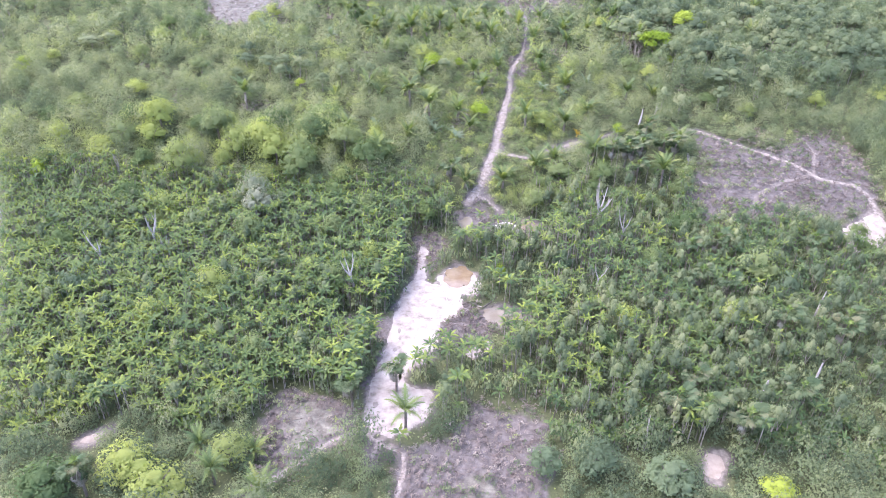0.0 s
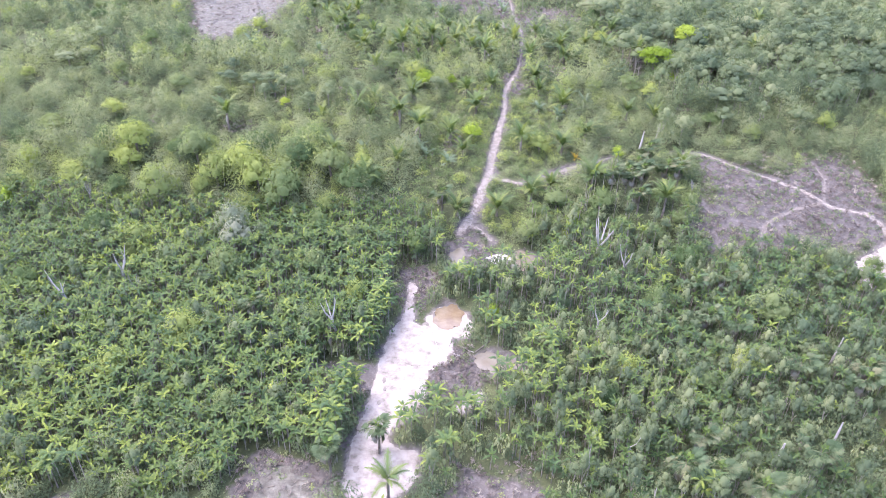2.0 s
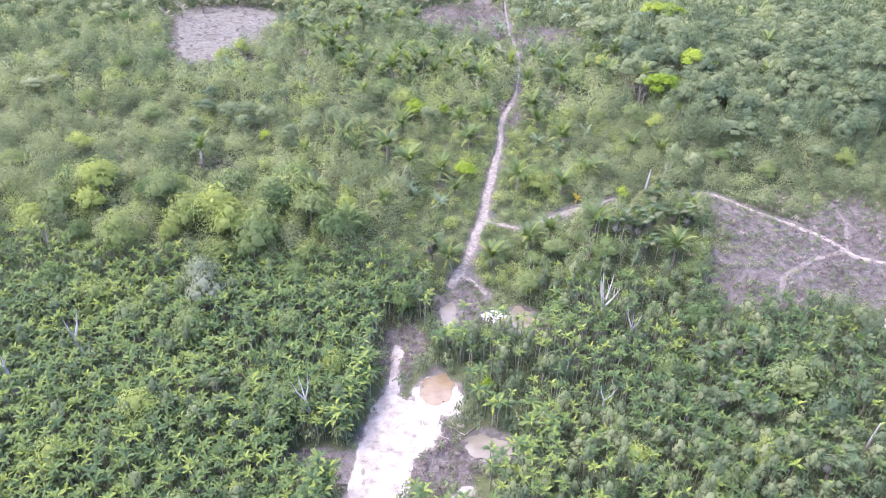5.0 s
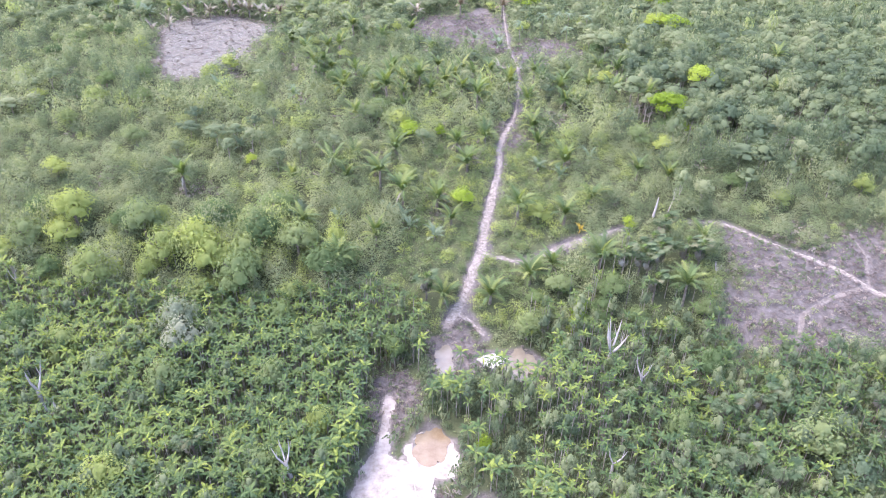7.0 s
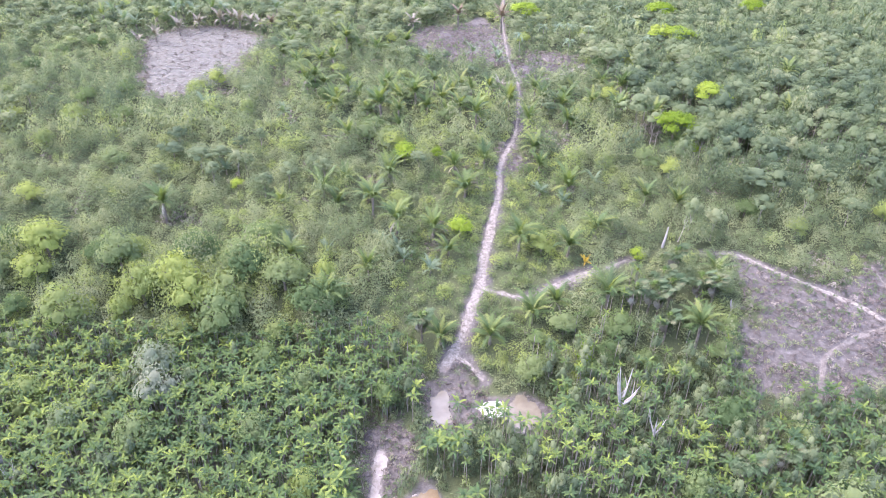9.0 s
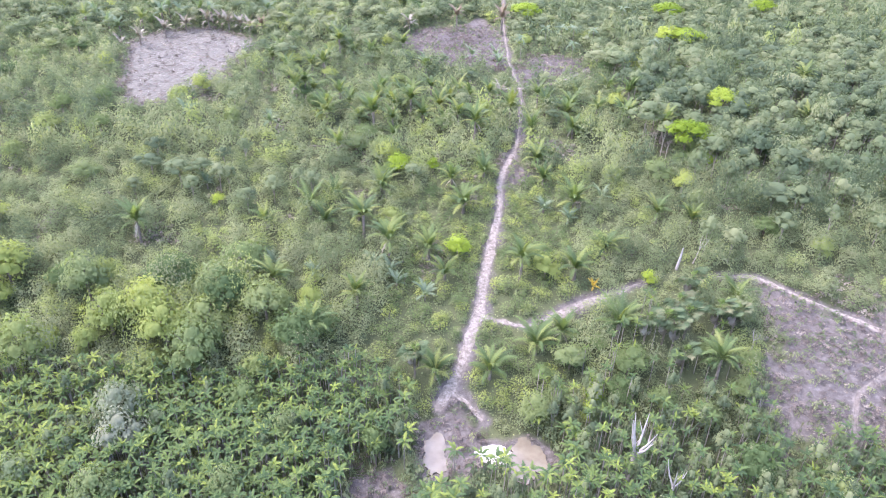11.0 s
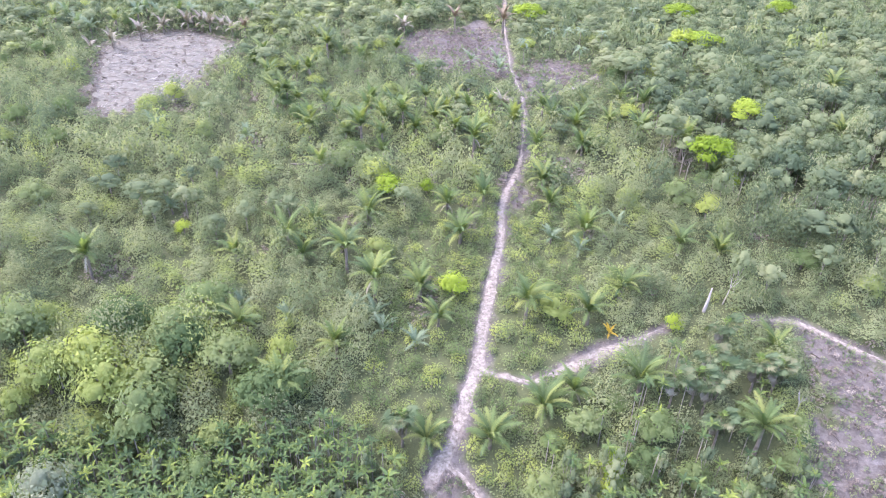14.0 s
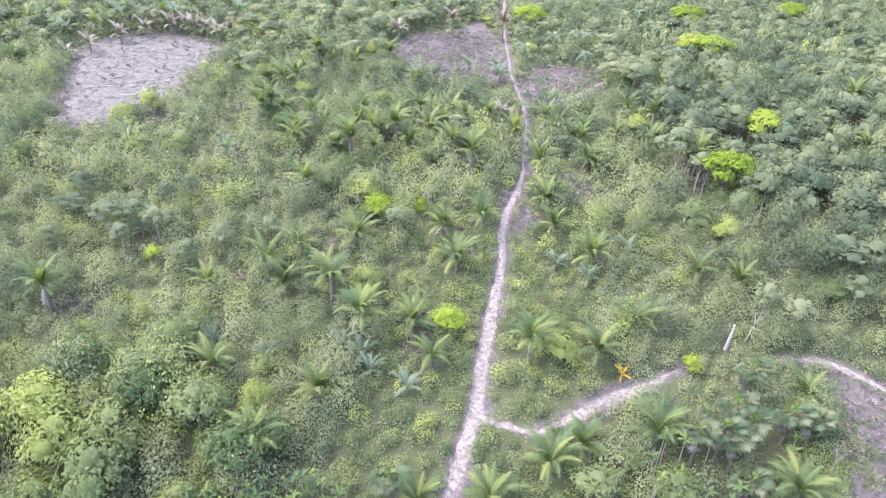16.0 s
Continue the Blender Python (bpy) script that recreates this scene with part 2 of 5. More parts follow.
m_fan_young = leaf_material("young_fan_leaves", [(0, (0.09, 0.16, 0.05)), (1, (0.15, 0.22, 0.06))], "object")
m_dry = leaf_material("dry_palm_leaves", [(0, (0.128, 0.116, 0.089)), (0.5, (0.200, 0.185, 0.145)), (1, (0.297, 0.285, 0.230))], "object", 0.1, 0.8)
m_rust = leaf_material("rust_palm_leaves", [(0, (0.106, 0.083, 0.060)), (1, (0.196, 0.162, 0.115))], "object", 0.1, 0.8)
m_brush = leaf_material("dry_brush", [(0, (0.085, 0.072, 0.066)), (0.4, (0.136, 0.117, 0.109)), (0.75, (0.191, 0.170, 0.153)), (1, (0.255, 0.238, 0.204))], "tone", 0.15, 0.9)
m_dark = leaf_material("dark_tree_leaves", [(0, (0.066, 0.102, 0.060)), (0.5, (0.100, 0.142, 0.080)), (1, (0.146, 0.188, 0.098))], "object")
m_lime = leaf_material("lime_leaves", [(0, (0.136, 0.212, 0.021)), (0.6, (0.200, 0.285, 0.034)), (1, (0.264, 0.332, 0.060))], "object", 0.35)
m_spear = leaf_material("spear_leaf", [(0, (0.136, 0.221, 0.025)), (1, (0.221, 0.306, 0.051))], "object", 0.35)
m_pale = leaf_material("pale_grey_leaves", [(0, (0.144, 0.178, 0.115)), (1, (0.216, 0.240, 0.168))], "object")
m_orange = leaf_material("yellowing_leaves", [(0, (0.35, 0.24, 0.03)), (1, (0.45, 0.33, 0.05))], "object", 0.3)
BARK = [(0.3, (0.136, 0.119, 0.093)), (0.6, (0.255, 0.238, 0.204)), (0.8, (0.340, 0.327, 0.289))]
m_bark_pale = earth_material("pale_palm_bark", BARK, 0.7, 0.85, 0.4, 9)
m_bark = earth_material("grey_brown_bark", [(0.3, (0.09, 0.075, 0.06)), (0.7, (0.24, 0.21, 0.175))], 0.8, 0.9, 0.5, 9)
m_dead = earth_material("bleached_wood", [(0.3, (0.187, 0.174, 0.157)), (0.65, (0.357, 0.340, 0.319))], 1.2, 0.8, 0.3, 7)
m_log = earth_material("weathered_log", [(0.3, (0.076, 0.064, 0.055)), (0.7, (0.204, 0.183, 0.162))], 0.9, 0.9, 0.5, 8)
m_track = earth_material("pale_sandy_dirt", [(0.32, (0.080, 0.070, 0.058)), (0.44, (0.142, 0.128, 0.110)), (0.56, (0.205, 0.188, 0.167)), (0.70, (0.275, 0.257, 0.232))], 0.7, 0.95, 0.8, 4)
m_trod = earth_material("trodden_earth", [(0.30, (0.085, 0.075, 0.065)), (0.5, (0.132, 0.119, 0.105)), (0.7, (0.187, 0.174, 0.157))], 0.8, 0.95, 0.8, 4)
m_sand = earth_material("white_wet_sand", [(0.30, (0.105, 0.092, 0.074)), (0.41, (0.185, 0.166, 0.143)), (0.53, (0.250, 0.230, 0.204)), (0.70, (0.310, 0.296, 0.272))], 2.2, 0.6, 0.25, 2)
m_beige = earth_material("beige_sand", [(0.25, (0.168, 0.141, 0.115)), (0.7, (0.275, 0.250, 0.214))], 1.5, 0.8, 0.3, 3)


def water_material(name, c1, c2, rough):
    m = earth_material(name, [(0.35, c1), (0.65, c2)], 3.0, rough, 0.03, 2.5)
    m.node_tree.nodes["Principled BSDF"].inputs["Specular IOR Level"].default_value = 0.5
    return m


m_ochre = water_material("ochre_water", (0.123, 0.088, 0.048), (0.187, 0.149, 0.095), 0.12)
m_mud = water_material("muddy_water", (0.121, 0.106, 0.078), (0.164, 0.149, 0.113), 0.15)
m_milk = water_material("milky_water", (0.340, 0.319, 0.281), (0.468, 0.455, 0.425), 0.2)


def ground_material():
    """Leaf litter, cleared brushy soil and pale sand, blended by ground masks with ragged noise."""
    m, n, l, b = material("forest_ground")
    co = n.new("ShaderNodeNewGeometry")

    def noise_at(scale, detail=7, rough=0.65):
        t = n.new("ShaderNodeTexNoise")
        t.inputs["Scale"].default_value = scale
        t.inputs["Detail"].default_value = detail
        t.inputs["Roughness"].default_value = rough
        l.new(co.outputs["Position"], t.inputs["Vector"])
        return t.outputs["Fac"]

    def mask(name, spread):
        a = n.new("ShaderNodeAttribute")
        a.attribute_name = name
        w = n.new("ShaderNodeMath")
        w.operation = 'MULTIPLY_ADD'
        w.inputs[1].default_value = spread
        l.new(noise_at(0.55), w.inputs[0])
        l.new(a.outputs["Fac"], w.inputs[2])
        k = n.new("ShaderNodeMapRange")
        k.inputs["From Min"].default_value = 0.38 + spread * 0.5
        k.inputs["From Max"].default_value = 0.62 + spread * 0.5
        l.new(w.outputs[0], k.inputs["Value"])
        return k.outputs[0]

    def blend(fac, c1, c2):
        x = n.new("ShaderNodeMixRGB")
        l.new(fac, x.inputs["Fac"])
        l.new(c1, x.inputs["Color1"])
        l.new(c2, x.inputs["Color2"])
        return x.outputs["Color"]

    litter = ramp(n, [(0.28, (0.033, 0.038, 0.021)), (0.45, (0.057, 0.069, 0.033)), (0.6, (0.082, 0.097, 0.046)), (0.75, (0.115, 0.115, 0.070))])
    l.new(noise_at(2.2, 10, 0.85), litter.inputs["Fac"])
    brush = ramp(n, [(0.30, (0.046, 0.041, 0.037)), (0.45, (0.080, 0.073, 0.067)), (0.58, (0.118, 0.110, 0.103)), (0.72, (0.186, 0.176, 0.166))])
    l.new(noise_at(0.9, 10, 0.75), brush.inputs["Fac"])
    ash = ramp(n, [(0.30, (0.059, 0.057, 0.046)), (0.46, (0.098, 0.095, 0.079)), (0.60, (0.145, 0.144, 0.121)), (0.74, (0.221, 0.220, 0.185))])
    l.new(noise_at(0.75, 10, 0.75), ash.inputs["Fac"])
    sand = ramp(n, [(0.3, (0.107, 0.094, 0.080)), (0.55, (0.164, 0.149, 0.133)), (0.75, (0.230, 0.215, 0.193))])
    l.new(noise_at(1.1), sand.inputs["Fac"])
    c = blend(mask("cleared", 0.5), litter.outputs["Color"], brush.outputs["Color"])
    c = blend(mask("ashy", 0.6), c, ash.outputs["Color"])
    c = blend(mask("sandy", 0.8), c, sand.outputs["Color"])
    l.new(c, b.inputs["Base Color"])
    bu = n.new("ShaderNodeBump")
    bu.inputs["Strength"].default_value = 0.6
    bu.inputs["Distance"].default_value = 0.2
    l.new(noise_at(3.5), bu.inputs["Height"])
    l.new(bu.outputs["Normal"], b.inputs["Normal"])
    b.inputs["Roughness"].default_value = 0.95
    b.inputs["Specular IOR Level"].default_value = 0.15
    return m


# ---------------------------------------------------------------- mesh tools
def mesh_of(name, verts, faces, mat, flat=True, normals=None):
    me = bpy.data.meshes.new(name)
    me.from_pydata([tuple(v) for v in np.asarray(verts).tolist()], [], faces if isinstance(faces, list) else faces.tolist(), shade_flat=flat and normals is None)
    me.materials.append(mat)
    if normals is not None:
        soft_normals(me, normals)
    return me


def soft_normals(me, normals):
    """Leaves shaded as part of their crown."""
    me.attributes.new("custom_normal", 'FLOAT_VECTOR', 'POINT').data.foreach_set("vector", np.ascontiguousarray(normals, np.float32).ravel())
    me.update()


def unit(a):
    return a / np.maximum(np.linalg.norm(a, axis=-1, keepdims=True), 1e-9)


def facing(v, t, n):
    """Triangles turned to the side of their normals."""
    t = np.array(t, np.int64)
    f = np.cross(v[t[:, 1]] - v[t[:, 0]], v[t[:, 2]] - v[t[:, 0]])
    back = (f * n[t[:, 0]]).sum(1) < 0
    t[back] = t[back][:, ::-1]
    return t


def blade_shape(v, f, lift=0.8):
    """Blades as arrays with normals that lean to the sky: verts, triangles, normals."""
    v, t = triangles(v, f)
    v = v[t].reshape(-1, 3)
    t = np.arange(len(v)).reshape(-1, 3)
    n = unit(np.cross(v[t[:, 1]] - v[t[:, 0]], v[t[:, 2]] - v[t[:, 0]]))
    n *= np.where(n[:, 2] < 0, -1, 1)[:, None]
    n = np.repeat(unit(n + np.array([0, 0, lift])), 3, axis=0)
    return v, facing(v, t, n), n


def blade_mesh(name, shape, mat, lift=0.8):
    v, t, n = blade_shape(*shape, lift)
    return mesh_of(name, v, t, mat, False, n)


def big_mesh(name, verts, tris, mats, which=None, tone=None, normals=None):
    """A large triangle mesh straight from arrays."""
    me = bpy.data.meshes.new(name)
    nv, nt = len(verts), len(tris)
    me.vertices.add(nv)
    me.vertices.foreach_set("co", np.ascontiguousarray(verts, np.float32).ravel())
    me.loops.add(nt * 3)
    me.loops.foreach_set("vertex_index", np.ascontiguousarray(tris, np.int32).ravel())
    me.polygons.add(nt)
    me.polygons.foreach_set("loop_start", np.arange(0, nt * 3, 3, dtype=np.int32))
    for m in mats:
        me.materials.append(m)
    if which is not None:
        me.polygons.foreach_set("material_index", np.ascontiguousarray(which, np.int32))
    if tone is not None:
        a = me.attributes.new("tone", 'FLOAT', 'POINT')
        a.data.foreach_set("value", np.ascontiguousarray(tone, np.float32))
    me.update(calc_edges=True)
    if normals is not None:
        soft_normals(me, normals)
    return me


def thing(name, label, category, x, y, group="", z=None, kind=""):
    e = new(name)
    e.empty_display_size = 0.5
    e.location = (x, y, float(terrain(x, y)) - 0.05 if z is None else z)
    return tagged(e, label, category, group, kind)


def piece(name, me, parent, m=None, label=""):
    ob = new(name, me)
    ob.parent = parent
    if m is not None:
        ob.matrix_basis = m
    if label:
        ob["label"] = label
    return ob


def tube(points, radii, sides=6):
    """A tapered tube along points: verts, faces."""
    v, f = [], []
    pts = [Vector(p) for p in points]
    for i, p in enumerate(pts):
        d = (pts[min(i + 1, len(pts) - 1)] - pts[max(i - 1, 0)]).normalized()
        a = d.orthogonal().normalized()
        b = d.cross(a)
        for k in range(sides):
            w = 2 * math.pi * k / sides
            v.append(p + (a * math.cos(w) + b * math.sin(w)) * radii[i])
    for i in range(len(pts) - 1):
        for k in range(sides):
            q = (k + 1) % sides
            f.append((i * sides + k, i * sides + q, (i + 1) * sides + q, (i + 1) * sides + k))
    f.append(tuple(range((len(pts) - 1) * sides, len(pts) * sides)))
    return v, f


def joined(parts):
    v, f = [], []
    for pv, pf in parts:
        o = len(v)
        v.extend(pv)
        f.extend(tuple(i + o for i in q) for q in pf)
    return v, f


def frond(length, rise, drop, pairs, blade, sag, seed, wide=1.0):
    """A feather leaf along +x: a bent midrib with leaflets on both sides, all triangles."""
    r = random.Random(seed)
    n = 12
    pts, ang = [Vector((0, 0, 0))], rise
    for i in range(n):
        k = (i + 1) / n
        ang = rise + (drop - rise) * k ** 1.3
        pts.append(pts[-1] + Vector((math.cos(ang), 0, math.sin(ang))) * length / n)

    def at(s):
        q = s * n
        i = min(int(q), n - 1)
        return pts[i].lerp(pts[i + 1], q - i)
    v, f = [], []

    def tri(a, b, c):
        o = len(v)
        v.extend((a, b, c))
        f.append((o, o + 1, o + 2))
    w = 0.012 * length
    for i in range(0, n, 6):
        a, b = pts[i], pts[min(i + 6, n)]
        w1, w2 = w * (1 - i / n), w * (1 - (i + 6) / n)
        o = len(v)
        v.extend((a + Vector((0, w1, 0)), a - Vector((0, w1, 0)), b - Vector((0, w2, 0)), b + Vector((0, w2, 0))))
        f.extend(((o, o + 1, o + 2), (o, o + 2, o + 3)))
    for side in (1, -1):
        for i in range(pairs):
            s = 0.16 + 0.82 * (i + 0.5) / pairs
            gap = 0.82 / pairs * 0.62 * wide
            a, b = at(max(0, s - gap)), at(min(1, s + gap))
            t = (b - a).normalized()
            size = blade * (0.35 + 0.65 * math.sin(math.pi * min(1, 0.12 + 0.95 * s))) * r.uniform(0.8, 1.15)
            d = (Vector((0, side, 0)) + t * (0.45 + 0.9 * s * s) + Vector((0, 0, 0.25 - sag * r.uniform(0.6, 1.2)))).normalized()
            mid = (a + b) / 2 + d * size
            tri(a, b, mid)
    return v, f


def fan_leaf(stalk, radius, seed):
    """A fan leaf along +x on a long stalk, its ribs hanging at the tips."""
    r = random.Random(seed)
    v, f = [], []
    hub = Vector((stalk, 0, -0.06 * stalk))
    o = len(v)
    v.extend((Vector((0, 0.05, 0)), Vector((0, -0.05, 0)), hub + Vector((0, -0.03, 0)), hub + Vector((0, 0.03, 0))))
    f.extend(((o, o + 1, o + 2), (o, o + 2, o + 3)))
    n = 24
    for i in range(n):
        a = radians(-150 + 300 * (i + 0.5) / n + r.uniform(-3, 3))
        d = Vector((math.cos(a) * 0.84, math.sin(a), -math.cos(a) * 0.52 + 0.2 * abs(math.sin(a))))
        q = Vector((-math.sin(a) * 0.84, math.cos(a), math.sin(a) * 0.52))
        size = radius * (0.8 + 0.2 * math.cos(a)) * r.uniform(0.85, 1.1)
        mid = hub + d * size * 0.6 + Vector((0, 0, 0.02))
        tip = hub + d * size * 0.98 + Vector((0, 0, -0.16 * size * r.uniform(0.4, 1.3)))
        k = size * 0.6 * radians(300 / n) * 0.42
        fold = d.cross(q).normalized() * k * 0.75
        o = len(v)
        v.extend((hub, mid + q * k + fold, mid - q * k - fold, tip))
        f.extend(((o, o + 2, o + 1), (o + 1, o + 2, o + 3)))
    return v, f


def dome(rings, sides, low=-0.35):
    """Directions over the upper part of a ball, and the triangles between them."""
    u = [(0, 0, 1)]
    for i in range(1, rings + 1):
        a = (math.pi / 2 - math.asin(low)) * i / rings
        u += [(math.sin(a) * math.cos(2 * math.pi * (k + i / 2) / sides), math.sin(a) * math.sin(2 * math.pi * (k + i / 2) / sides), math.cos(a)) for k in range(sides)]
    t = [(0, 1 + k, 1 + (k + 1) % sides) for k in range(sides)]
    for i in range(rings - 1):
        o, q = 1 + i * sides, 1 + (i + 1) * sides
        for k in range(sides):
            m = (k + 1) % sides
            t += [(o + k, q + k, o + m), (o + m, q + k, q + m)]
    return np.array(u, float), np.array(t, np.int64)


def stacked(a, b):
    """Two shapes of verts, triangles, normals and tones in one."""
    return np.concatenate([a[0], b[0]]), np.concatenate([a[1], b[1] + len(a[0])]), np.concatenate([a[2], b[2]]), np.concatenate([a[3], b[3]])


def leaf_cloud(lobes, cards, size, seed, flat=0.75, under=0.15, core=(4, 8)):
    """Leaf sprays through the outer part of a crown of several lobes: verts (n, 3), triangles."""
    g = np.random.default_rng(seed)
    lobes = np.asarray(lobes, float)
    area = lobes[:, 3] ** 2
    pick = g.choice(len(lobes), cards, p=area / area.sum())
    u = g.normal(size=(cards, 3))
    u[:, 2] = np.where(g.random(cards) < under, u[:, 2], np.abs(u[:, 2]))
    u /= np.linalg.norm(u, axis=1)[:, None]
    rad = lobes[pick, 3] * (0.62 + 0.54 * g.random(cards) ** 0.7)
    c = lobes[pick, :3] + u * rad[:, None] * np.array([1, 1, flat])
    nrm = u + g.normal(scale=0.20, size=(cards, 3)) + np.array([0, 0, 0.30])
    nrm /= np.linalg.norm(nrm, axis=1)[:, None]
    a = np.cross(nrm, g.normal(size=(cards, 3)))
    a /= np.linalg.norm(a, axis=1)[:, None]
    b = np.cross(nrm, a)
    s = (size * g.uniform(0.6, 1.4, cards))[:, None]
    k = g.uniform(0.45, 0.8, cards)[:, None]
    v = np.stack([c - a * s, c + a * s * 0.5 + b * s * k, c + a * s * 0.7 - b * s * k], 1).reshape(-1, 3)
    mid = np.array([0, 0, (lobes[:, 2] * area).sum() / area.sum() - 0.5])
    soft = unit(0.6 * u + 0.4 * unit(c - mid) + g.normal(scale=0.18, size=(cards, 3)) + np.array([0, 0, 0.45]))
    soft = np.repeat(soft, 3, axis=0)
    t = facing(v, np.arange(cards * 3).reshape(-1, 3), soft)
    shade = g.normal(0, 0.07, len(lobes))
    out = (v, t, soft, np.repeat(shade[pick], 3) + np.repeat(g.normal(0, 0.05, cards), 3))
    if core:
        ud, td = dome(*core)
        for i, (x, y, z, r) in enumerate(lobes):
            p = np.array([x, y, z]) + ud * (r * 0.5 * (1 + g.uniform(-0.2, 0.2, len(ud))))[:, None] * np.array([1, 1, flat])
            nd = unit(0.62 * ud + 0.3 * unit(p - mid) + np.array([0, 0, 0.42]))
            out = stacked(out, (p, facing(p, td, nd), nd, np.full(len(p), shade[i] - 0.04)))
    return out


def dome_lobes(radius, height, count, seed, low=0.25):
    g = np.random.default_rng(seed)
    out = []
    for i in range(count):
        a = 2 * math.pi * (i + g.uniform(-0.3, 0.3)) / max(1, count - 1)
        q = 0 if i == 0 else radius * g.uniform(0.45, 0.68)
        z = height * (0.80 if i == 0 else g.uniform(0.42, 0.72))
        out.append((q * math.cos(a), q * math.sin(a), z, radius * (0.55 if i == 0 else g.uniform(0.36, 0.52))))
    return out


class Stand:
    """Many plants gathered in one mesh."""

    def __init__(self):
        self.v, self.t, self.w, self.tone, self.normal, self.n = [], [], [], [], [], 0

    def plant(self, template, x, y, z, yaw, scale, tone, lean=0.0, tall=None, slot=0):
        v, t = np.asarray(template[0], float), np.asarray(template[1], np.int64)
        m = len(x)
        if m == 0:
            return
        c, s = np.cos(yaw), np.sin(yaw)
        tall = scale if tall is None else tall
        px, py, pz = v[:, 0], v[:, 1], v[:, 2]
        out = np.empty((m, len(v), 3))
        out[:, :, 0] = (c[:, None] * px - s[:, None] * py) * scale[:, None] + x[:, None]
        out[:, :, 1] = (s[:, None] * px + c[:, None] * py) * scale[:, None] + y[:, None]
        out[:, :, 2] = pz[None] * tall[:, None] + z[:, None]
        if lean:
            la = yaw * 3.7
            h = pz[None] * tall[:, None]
            out[:, :, 0] += h * (np.cos(la) * lean)[:, None]
            out[:, :, 1] += h * (np.sin(la) * lean)[:, None]
        self.v.append(out.reshape(-1, 3).astype(np.float32))
        self.t.append((t[None] + (np.arange(m) * len(v))[:, None, None] + self.n).reshape(-1, 3).astype(np.int32))
        self.w.append(np.full(m * len(t), slot, np.int32))
        extra = np.asarray(template[3]) if len(template) > 3 else np.zeros(len(v))
        self.tone.append(np.clip(np.asarray(tone)[:, None] + extra[None], 0, 1).reshape(-1).astype(np.float32))
        if len(template) > 2:
            q = np.asarray(template[2], float)
            turned = np.empty((m, len(v), 3), np.float32)
            turned[:, :, 0] = c[:, None] * q[:, 0] - s[:, None] * q[:, 1]
            turned[:, :, 1] = s[:, None] * q[:, 0] + c[:, None] * q[:, 1]
            turned[:, :, 2] = q[:, 2]
            self.normal.append(turned.reshape(-1, 3))
        else:
            self.normal.append(None)
        self.n += m * len(v)

    def done(self, name, mats, label, category):
        normals = None
        if any(q is not None for q in self.normal):
            up = np.array([[0, 0, 1]], np.float32)
            normals = np.concatenate([np.repeat(up, len(v), axis=0) if q is None else q for v, q in zip(self.v, self.normal)])
        me = big_mesh(name, np.concatenate(self.v), np.concatenate(self.t), mats, np.concatenate(self.w), np.concatenate(self.tone), normals)
        return tagged(new(name, me), label, category, kind="stuff")


def triangles(v, f):
    t = []
    for q in f:
        t.extend((q[0], q[i], q[i + 1]) for i in range(1, len(q) - 1))
    return np.array([tuple(p) for p in v], float), np.array(t, np.int64)


# ---------------------------------------------------------------- ground
def build_ground():
    xs = np.concatenate([[-3500, -1800, -900, -500, -330, -250], np.arange(-200, -130, 4.0), np.arange(-130, 131, 1.2), np.arange(134, 231, 4.0), [270, 350, 520, 950, 1900, 3500]])
    ys = np.concatenate([[-2500, -1000, -400, -150, -60, 0, 20], np.arange(36, 190, 1.2), np.arange(190, 360, 1.8), np.arange(362, 470, 4.0), [500, 560, 700, 1000, 1700, 3000, 4800]])
    x, y = np.meshgrid(xs, ys)
    p = pool_distance(x, y)
    z = terrain(x, y)
    z = z - 0.35 * np.clip(0.3 - p, 0, 1)
    v = np.stack([x, y, z], -1).reshape(-1, 3)
    nx, ny = len(xs), len(ys)
    i = (np.arange(ny - 1)[:, None] * nx + np.arange(nx - 1)[None]).ravel()
    t = np.concatenate([np.stack([i, i + 1, i + nx + 1], 1), np.stack([i, i + nx + 1, i + nx], 1)])
    me = big_mesh("ground", v, t, [ground_material()])
    d = np.minimum(clear_distance(x, y), pool_distance(x, y) - 1.5)
    d = np.minimum(d, np.minimum(track_distance(x, y), sand_distance(x, y)) - 1.0)
    cleared = np.clip(0.5 - (d + 1.2 * vnoise(x, y, 4, 8)) / 5, 0, 1)
    ash = np.minimum(patch_distance(x, y, CLEAR_FAR) + 1, patch_distance(x, y, CLEAR_LEFT) + 2.5) + ragged(x, y)
    ash = np.minimum(ash, np.minimum(sand_distance(x, y) - 0.2, patch_distance(x, y, CLEAR_NEAR) + 9))
    ashy = np.clip(0.5 - ash / 4, 0, 1)
    sandy = np.clip(0.5 - (np.minimum(track_distance(x, y) - 0.1, sand_distance(x, y) - 0.3)) / 1.6, 0, 1)
    for name, a in (("cleared", cleared), ("ashy", ashy), ("sandy", sandy)):
        me.attributes.new(name, 'FLOAT', 'POINT').data.foreach_set("value", a.astype(np.float32).ravel())
    me.polygons.foreach_set("use_smooth", np.ones(len(t), bool))
    tagged(new("ground", me), "forest floor of leaf litter with cleared brushy patches", "ground", kind="structure")


